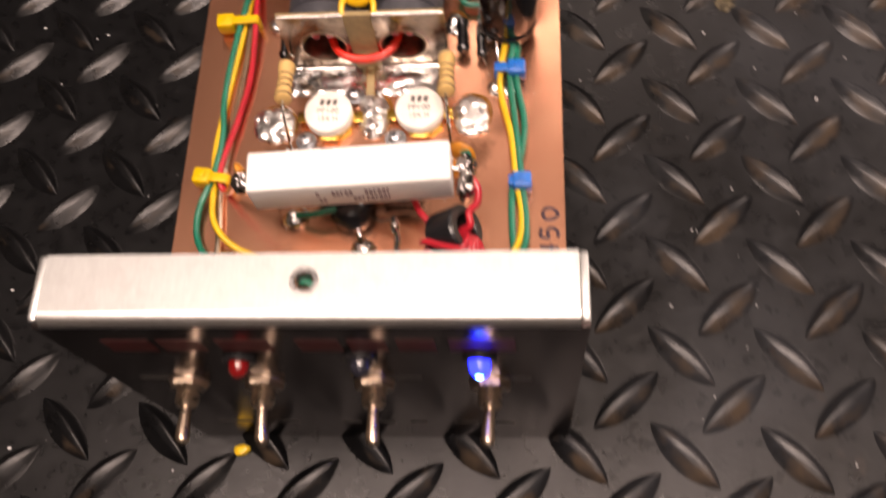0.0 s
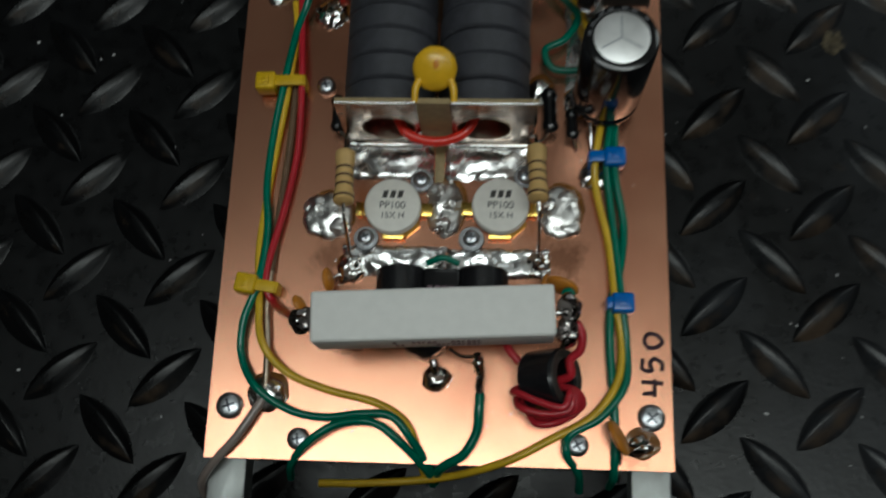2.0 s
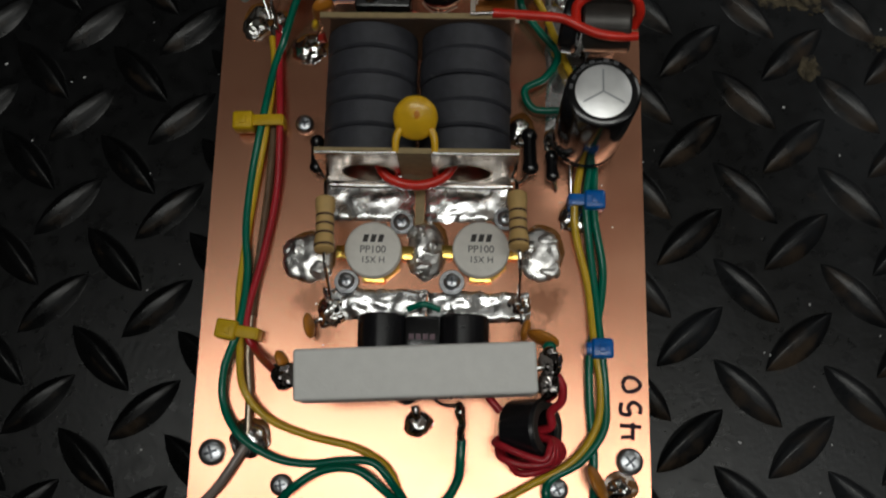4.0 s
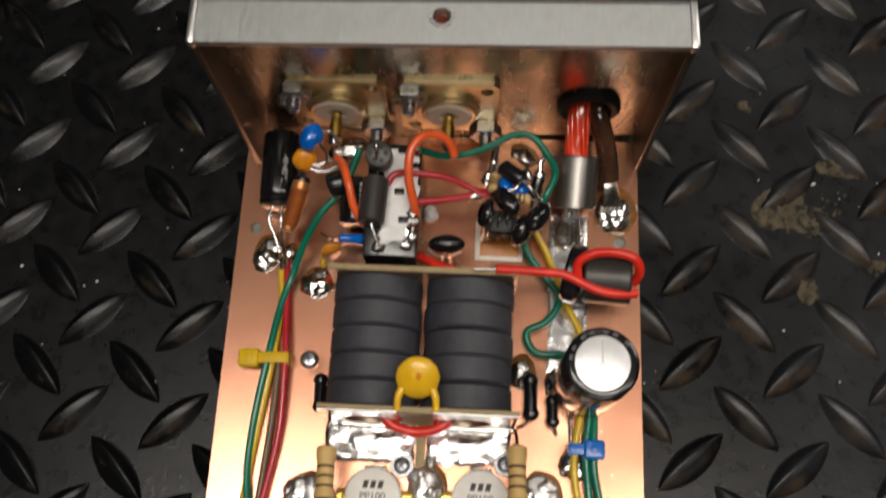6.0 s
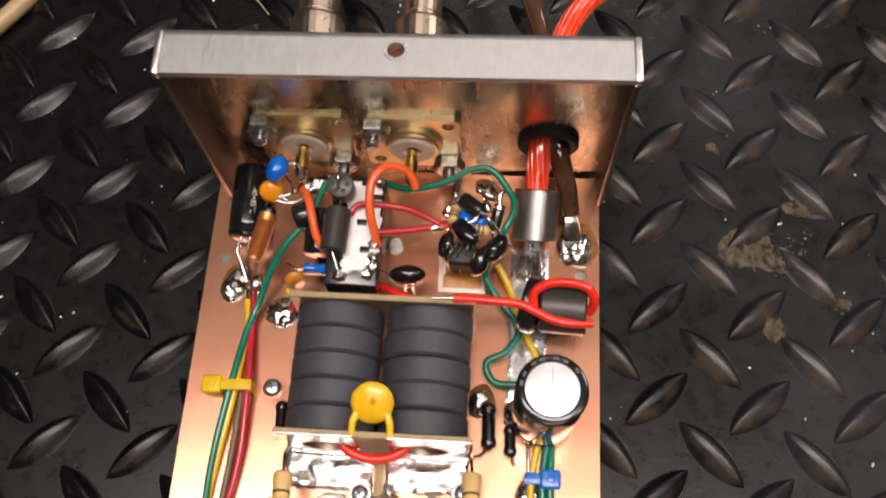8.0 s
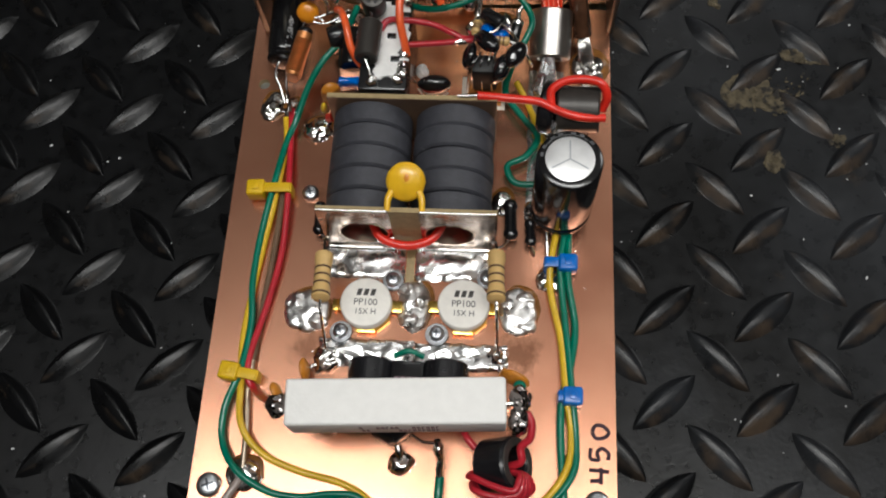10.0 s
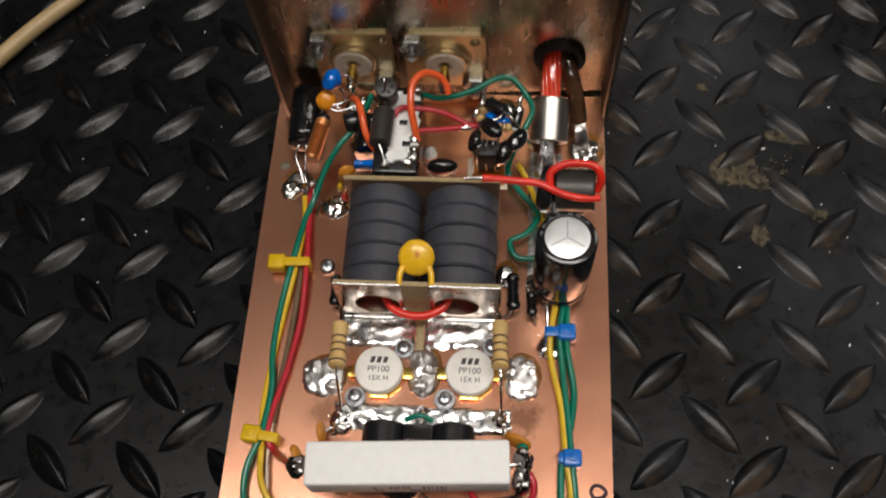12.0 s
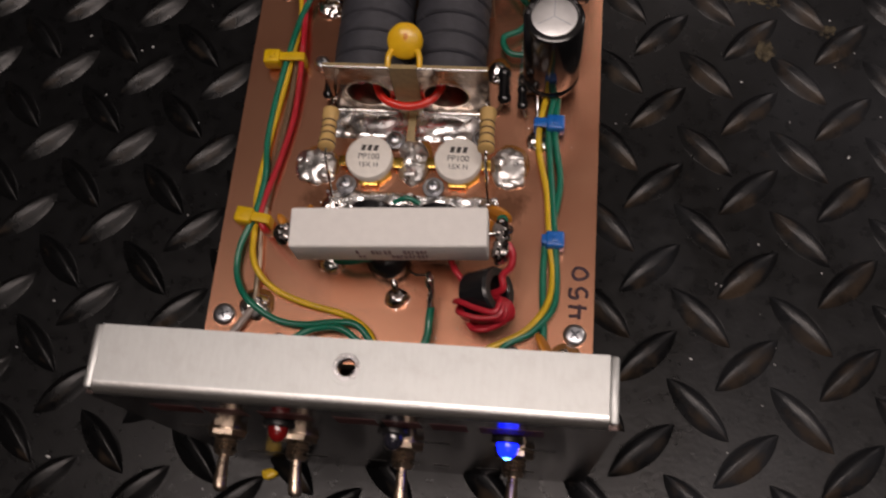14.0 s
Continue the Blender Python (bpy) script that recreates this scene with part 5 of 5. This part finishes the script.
def sleeve_and_leads():
    root = thing("ferrite_sleeve", (33, 130, 0), "grey metal sleeve round the red power lead", "ferrite bead", "ferrite beads")
    part("sleeve", ring((32.9, 125.4, 7.0), (33.3, 137.0, 12.2), 5.5, 3.2, 0.35, 40), SLEEVE_STEEL, root)
    lead = thing("power_cable", (36, 148, 14), "translucent red power cable with copper strands inside", "cable", "power cables")
    jacket = part("jacket", tube(RED_LINE, 2.75, 16, 8), RED_CLEAR, lead)
    strand_lines(jacket, RED_LINE, 2.75, RED_STRAND)
    for k in range(9):
        dx = (k - 4) * 0.72
        part("tinned_strand", tube([(32.6 + dx * 0.4, 126, 6.6 + 0.3 * (k % 3)), (32.5 + dx * 0.7, 122.6, 4.0 + 0.4 * (k % 2)), (32.3 + dx, 119.0 - (k % 3) * 0.5, 0.8)], 0.5, 6, 5), TINNED, lead)
    part("solder", blob(32.4, 120.4, 3.8, 3.6, 1.2, None, 1.2), TINNED, lead)
    lead = thing("power_cable", (38, 148, 14), "translucent brown power cable with copper strands inside", "cable", "power cables")
    part("jacket", tube(BROWN_LINE, 2.5, 16, 8), BROWN_CLEAR, lead)
    for k in range(7):
        dx = (k - 3) * 0.6
        part("tinned_strand", tube([(42.0 + dx * 0.5, 134, 6.2), (42.6 + dx * 0.8, 131, 4.6), (43.2 + dx, 128.0, 2.0)], 0.5, 6, 5), SOLDER, lead)


sleeve_and_leads()

root = thing("wound_toroid", (36, 107, 0), "black ring and grey ferrite sleeve looped with bright red wire", "inductor")
part("ring", ring((30.8, 107.6, 12.6), (34.6, 106.6, 13.0), 6.9, 3.0, 0.8, 40), BLACK_CORE, root)
part("sleeve", ring((34.7, 105.9, 14.4), (45.2, 105.2, 15.4), 5.8, 2.4, 0.5, 32), BEAD, root, "grey ferrite sleeve")
part("stand", box(36.6, 43.4, 103.4, 107.6, 0, 10.0, 0.8), BLACK_CORE, root)
part("wire", tube([(14.4, 104.8, 21.8), (22.6, 105.0, 20.4), (29.4, 104.8, 19.6), (33.6, 103.2, 19.0), (37.0, 101.6, 19.2), (41.4, 101.0, 18.8), (46.0, 101.4, 18.2)], 1.05, 12), HOT_RED, root, "bright red winding wire")
part("wire", tube([(32.8, 104.2, 18.6), (32.8, 107.4, 20.8), (36.4, 109.2, 22.4), (41.4, 109.0, 23.4), (44.8, 107.8, 23.4), (46.2, 105.6, 21.0), (45.4, 104.0, 17.6)], 1.1, 12), HOT_RED, root, "bright red winding wire")
part("tinned_end", tube([(9.6, 104.6, 21.7), (14.6, 104.8, 21.8)], 0.45), DARK_SOLDER, root, "bare tinned end")


# ---- back panel hardware ----
def coax_socket(x, z):
    root = thing("coax_socket", (x, 148, z - 12), "gold-coloured square-flanged coax socket with a white insulator", "connector", "coax sockets")
    up = Matrix.Translation((x, 147.0, z)) @ Matrix.Rotation(radians(90), 4, "X")
    c, k = 11.7, 1.4
    bm = sheet([(-c + k, -c), (c - k, -c), (c, -c + k), (c, c - k), (c - k, c), (-c + k, c), (-c, c - k), (-c, -c + k)], [(-8.8, -8.8, 1.6), (8.8, 8.8, 1.6)], 1.6, up)
    part("flange", bm, BRASS, root)
    h = z + 0.6
    part("barrel", lathe([(5.0, 0), (7.4, 0), (7.4, 1.2), (6.5, 1.4), (6.5, 2.0), (6.2, 2.3), (5.0, 2.3)], (x, 145.5, h), (x, 141, h), 36), BRASS, root)
    part("insulator", lathe([(2.3, 0), (5.2, 0), (5.6, 0.4), (5.6, 0.9), (5.2, 1.3), (2.4, 1.3), (2.2, 0.4), (1.2, 0.2)], (x, 144.0, h), (x, 140.5, h), 36), PTFE, root, "white insulator")
    part("pin", lathe([(0, 0), (1.35, 0), (1.35, 2.4), (1.6, 2.6), (1.6, 5.4), (1.0, 6.0), (0, 6.0)], (x, 142.8, h), (x, 136.2, h - 0.8), 20), GOLD, root, "gold solder cup")
    part("solder", ball((x, 136.6, h - 1.2), 1.5, 2.2, 1.7, None, (0, 0, 0), 3, 0.3, 1.2), SOLDER, root)
    part("shell", ring((x, 149.6, z), (x, 157, z), 7.8, 6.0, 0.4, 32), NICKEL, root)
    for dx, dz in ((-8.8, 8.3), (8.8, -9.3)):
        hexa = lathe([(1.2, 0), (3.7, 0), (4.0, 0.4), (4.0, 2.6), (3.7, 3.0), (1.2, 3.0)], (x + dx, 145.45, z + dz + 0.5), (x + dx, 142.4, z + dz + 0.5), 6)
        nut = part("nut", hexa, ZINC, root, smooth=20)
        prof = [(0, 0)]
        for k2 in range(9):
            prof += [(1.65, 0.1 + 0.6 * k2), (1.35, 0.4 + 0.6 * k2)]
        prof += [(0.9, 5.6), (0, 5.6)]
        part("screw", lathe(prof, (x + dx, 144.6, z + dz + 0.5), (x + dx, 137.2, z + dz + 0.5), 16), ZINC, nut)
    return root


coax_socket(-24.5, 18.2)
coax_socket(2.3, 18.2)
for x, mat, label, cable in ((-24.5, CREAM, "cream", [(-26.4, 194, 15.6), (-27.4, 206, 15), (-30, 226, 6), (-34, 262, -20), (-42, 320, -34), (-60, 440, -34)]),
                             (2.3, BLACK_CABLE, "black", [(1.6, 194, 15.8), (0.8, 206, 15), (-1.4, 226, 6), (-4, 262, -20), (-12, 320, -34), (-22, 440, -34)])):
    root = thing("coax_plug", (x, 170, 8), f"nickel-plated coax plug with a {label} cable", "connector", "coax plugs")
    b = x - (1.2 if x < 0 else 0.2)
    prof = [(0, 0), (6.9, 0), (7.2, 0.4), (7.2, 22.8), (7.0, 23.6), (5.6, 24.0), (5.3, 24.6), (5.3, 25.6), (5.05, 25.9), (5.3, 26.2), (5.3, 33.0 + (14 if x < 0 else 0)), (5.0, 34 + (14 if x < 0 else 0)), (3.4, 34.4 + (14 if x < 0 else 0)), (0, 34.6 + (14 if x < 0 else 0))]
    part("barrel", lathe(prof, (x, 157.4, 16), (b - 0.6, 194, 15.7), 26), NICKEL, root, smooth=8)
    part("cable", tube(cable, 3.1, 14), mat, root, f"{label} cable")

root = thing("grommet", (35.4, 148, 11), "black rubber cable grommet in the back panel", "grommet")
bm = bmesh.new()
own = lathe([(4.6, 0), (5.0, -0.9), (6.2, -1.3), (7.2, -1.0), (7.6, 0.2), (7.5, 1.4), (6.6, 2.2), (5.4, 2.2), (4.6, 1.2), (4.6, 0)], (35.4, 147.6, 18.4), (35.4, 144, 18.4), 36)
part("rim", own, MATTE_BLACK, root)
part("core", ring((35.4, 150.6, 18.4), (35.4, 147.0, 18.4), 5.9, 4.7, 0.3, 28), MATTE_BLACK, root)

# ---- front panel hardware ----


def toggle_switch(x, z, tip):
    root = thing("toggle_switch", (x, F, z - 4), "chrome toggle switch in the front panel", "switch", "toggle switches")
    part("nut", lathe([(3.0, 0), (4.0, 0), (4.2, 0.3), (4.2, 1.4), (3.9, 1.7), (3.0, 1.7)], (x, F - 0.1, z), (x, F - 3, z), 6), OLD_NICKEL, root, smooth=20)
    part("washer", ring((x, F + 0.0, z), (x, F - 0.5, z), 4.4, 3.0, 0.1), OLD_NICKEL, root)
    prof = [(0, 0)]
    for k in range(6):
        prof += [(2.6, 0.1 + 0.8 * k), (2.35, 0.5 + 0.8 * k)]
    prof += [(2.0, 5.2), (0, 5.3)]
    part("bushing", lathe(prof, (x, F - 0.5, z), (x, F - 6, z), 20), OLD_NICKEL, root)
    part("lever", lathe([(0, 0), (1.1, 0.0), (1.2, 3), (1.5, 7.4), (1.4, 8.2), (0.9, 8.7), (0, 8.8)], (x, F - 4.8, z), (x + tip[0], F - 15.5, z + tip[1]), 18), OLD_NICKEL, root)
    part("body", box(x - 5.5, x + 5.5, F + 1.7, F + 12, z - 6.5, z + 6.5, 0.5), BLACK, root)
    return root


for x, tip in SWITCHES:
    toggle_switch(x, 22.5, tip)


def indicator(x, z, lens, label, core=None):
    root = thing("indicator_lamp", (x, F, z - 3), label, "indicator light", "indicator lamps")
    part("bezel", ring((x, F + 0.0, z), (x, F - 1.4, z), 3.3, 2.2, 0.3), BLACK, root)
    glass = part("lens", lathe([(0, 0), (2.1, 0), (2.1, 2.6), (1.9, 3.6), (1.3, 4.4), (0.6, 4.8), (0, 4.9)], (x, F + 0.6, z), (x, F - 6, z), 24), lens, root)
    if core:
        part("lit_core", ball((x, F - 3.9, z), 0.9, 0.5, 0.9), core, glass)
    return root


indicator(-15.2, 41.0, RED_LENS, "unlit red indicator lamp in the front panel")
indicator(8.6, 42.0, DARK_LENS, "unlit dark indicator lamp in the front panel")
indicator(31.2, 41.6, BLUE_LIGHT, "glowing blue indicator lamp in the front panel", BLUE_CORE)
title = thing("panel_title", (0, F, 44), "row of unreadable dark red panel lettering", "lettering")
for x, w in ((-34, 9), (-24, 8), (-12, 10), (2, 8), (11, 7), (20, 7), (32, 12)):
    part("letter_bar", box(x - w / 2, x + w / 2, F - 0.06, F + 0.02, 45.0, 52.0, 0), RED_INK, title)
caption = thing("switch_captions", (0, F, -7), "small unreadable switch captions on the front panel", "lettering")
for x, w, z in ((-38, 7, 25), (15, 7, 25.5), (38, 6, 25), (-34, 9, -18), (-20, 5, -18), (-4, 5, -18), (5, 4, -18), (13, 4, -18), (25, 6, -18), (34, 6, -18)):
    part("caption_bar", box(x - w / 2, x + w / 2, F - 0.06, F + 0.02, z - 1.0, z + 1.0, 0), BLACK_INK, caption)

# ---- loose things on the mat ----
wire([(-260, 60, -34.4), (-205, 130, -34.4), (-163.6, 190.5, -34.4), (-144.6, 214, -34.4), (-131.9, 235, -34.4), (-112, 280, -34.4), (-96, 340, -34.4), (-84, 440, -34.4)], TAN, "tan", 3.1, "tan coax cable lying on the rubber mat", "cables", "cable")
wire([(-75.5, 226.0, -37.0), (-71.8, 228.5, -36.4), (-66.4, 229.4, -35.2), (-60.8, 226.8, -35.6), (-55.4, 221.2, -37.0)], NICKEL, "", 0.35, "short offcut of bare wire on the mat", "offcuts", "wire_offcut")
dirt = bmesh.new()
random.seed(11)
for cx, cy, rx, ry, turn in ((98, 144.0, 8.0, 6.0, 20), (106, 141.0, 7.0, 4.4, -10), (116.6, 157.2, 7.0, 2.8, -8), (124.6, 126.6, 2.6, 2.2, 0), (104.6, 119.6, 3.2, 4.4, 10), (89.8, 177.2, 2.0, 1.7, 0)):
    ball((cx, cy, -37.5), rx, ry, 0.55, dirt, (0, 0, turn), 4, 1.3, 1.7, -37.52)
for k in range(50):
    a, d = random.uniform(0, 6.28), random.gauss(1.0, 0.3)
    x, y, q = 103 + 10 * d * math.cos(a), 144 + 7 * d * math.sin(a), random.uniform(0.15, 0.5)
    ball((x, y, -37.4), q * random.uniform(1, 2.2), q, 0.35, dirt, (0, 0, random.uniform(0, 180)), 1, 0.3, 1.2, -37.5)
solo("dried_dirt", dirt, DUST, (103, 146, -37.5), "crust of dried yellowish dirt on the rubber mat", "dirt", kind="stuff")
flecks = bmesh.new()
for k in range(280):
    x, y, q = random.uniform(-190, 190) + random.choice((0, 0, 60)), random.uniform(-60, 260), random.uniform(0.08, 0.30) * random.choice((1, 1, 1, 1.4))
    if abs(x) > 54 or y > 165:
        ball((x, y, -37.4), q * random.uniform(1, 2.5), q, q * 0.5, flecks, (0, 0, random.uniform(0, 180)), 1)
solo("pale_flecks", flecks, WHITE_INK, (0, 50, -37.5), "tiny pale flecks scattered on the rubber mat", "dirt", kind="stuff")
solo("yellow_scrap", ball((-37.6, -25.4, -36.4), 2.2, 1.5, 1.1, None, (0, 0, 10), 3, 0.4, 1.5), YELLOW, (-37.6, -25.4, -37.5), "small yellow plastic scrap on the mat", "scrap")

# ---- the mat ----
random.seed(5)
bm = bmesh.new()
nx = ny = 24
grid = [[bm.verts.new((-500 + 1000 * i / nx, -450 + 1000 * j / ny, -37.5)) for i in range(nx + 1)] for j in range(ny + 1)]
for a, b in zip(grid, grid[1:]):
    for i in range(nx):
        bm.faces.new((a[i], a[i + 1], b[i + 1], b[i]))
got = bmesh.ops.extrude_face_region(bm, geom=bm.faces[:])
bmesh.ops.translate(bm, vec=(0, 0, -6), verts=[e for e in got["geom"] if isinstance(e, bmesh.types.BMVert)])
mat_root = thing("floor_mat", (0, 50, -43.5), "black rubber diamond-tread mat with dust and scuffs", "mat", kind="structure")
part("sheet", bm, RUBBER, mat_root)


def lug_mesh(length, width, high):
    """A leaf-shaped lug: a dusty slope, a narrow flattened crest and a steep drop behind it."""
    own = bmesh.new()
    nu = 14
    across = ((-1, 0.0), (-0.88, 0.08), (-0.55, 0.42), (-0.24, 0.74), (-0.14, 0.82), (0.0, 0.88), (0.22, 0.98), (0.34, 1.0), (0.44, 0.93), (0.66, 0.40), (0.82, 0.07), (1, 0.0))
    rows = []
    for i in range(nu + 1):
        u = -1 + 2 * i / nu
        w = (1 - u * u) ** 0.9 * width / 2 + 0.05
        rows.append([own.verts.new((u * length / 2, v * w, high * (1 - u * u) ** 0.7 * h - 0.03)) for v, h in across])
    for a, b in zip(rows, rows[1:]):
        for j in range(len(across) - 1):
            own.faces.new((a[j], b[j], b[j + 1], a[j + 1]))
    return own


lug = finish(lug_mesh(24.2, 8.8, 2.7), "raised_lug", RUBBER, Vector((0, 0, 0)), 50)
A, B, SECOND = Vector((28.42, -0.97, 0)), Vector((1.02, 27.03, 0)), Vector((14.03, 13.65, 0))
START = Vector((89.25, 190.71, 0))
far = bmesh.new()
made = 0
for i in range(-22, 16):
    for j in range(-25, 16):
        for k in range(2):
            p = START + A * i + B * j + SECOND * k
            turn = -46.0 if k == 0 else 41.8
            if abs(p.x) > 480 or not -430 < p.y < 530:
                continue
            if abs(p.x - PX) < 60 and -26 < p.y < 160 and not (abs(p.x - PX) > 36 or p.y < 0):
                continue
            m = flat(p.x, p.y, 0, turn)
            if -150 < p.x < 165 and -60 < p.y < 250 and made < 300:
                ob = new("raised_lug", lug)
                ob.parent = mat_root
                ob.matrix_basis = Matrix.Translation((p.x * 0.001, (p.y - 50) * 0.001, 0.006)) @ Matrix.Rotation(radians(turn + random.uniform(-1, 1)), 4, "Z")
                made += 1
            else:
                own = lug_mesh(24.2, 8.8, 2.7)
                bmesh.ops.transform(own, matrix=flat(p.x, p.y, -37.5, turn), verts=own.verts[:])
                far = join(far, own)
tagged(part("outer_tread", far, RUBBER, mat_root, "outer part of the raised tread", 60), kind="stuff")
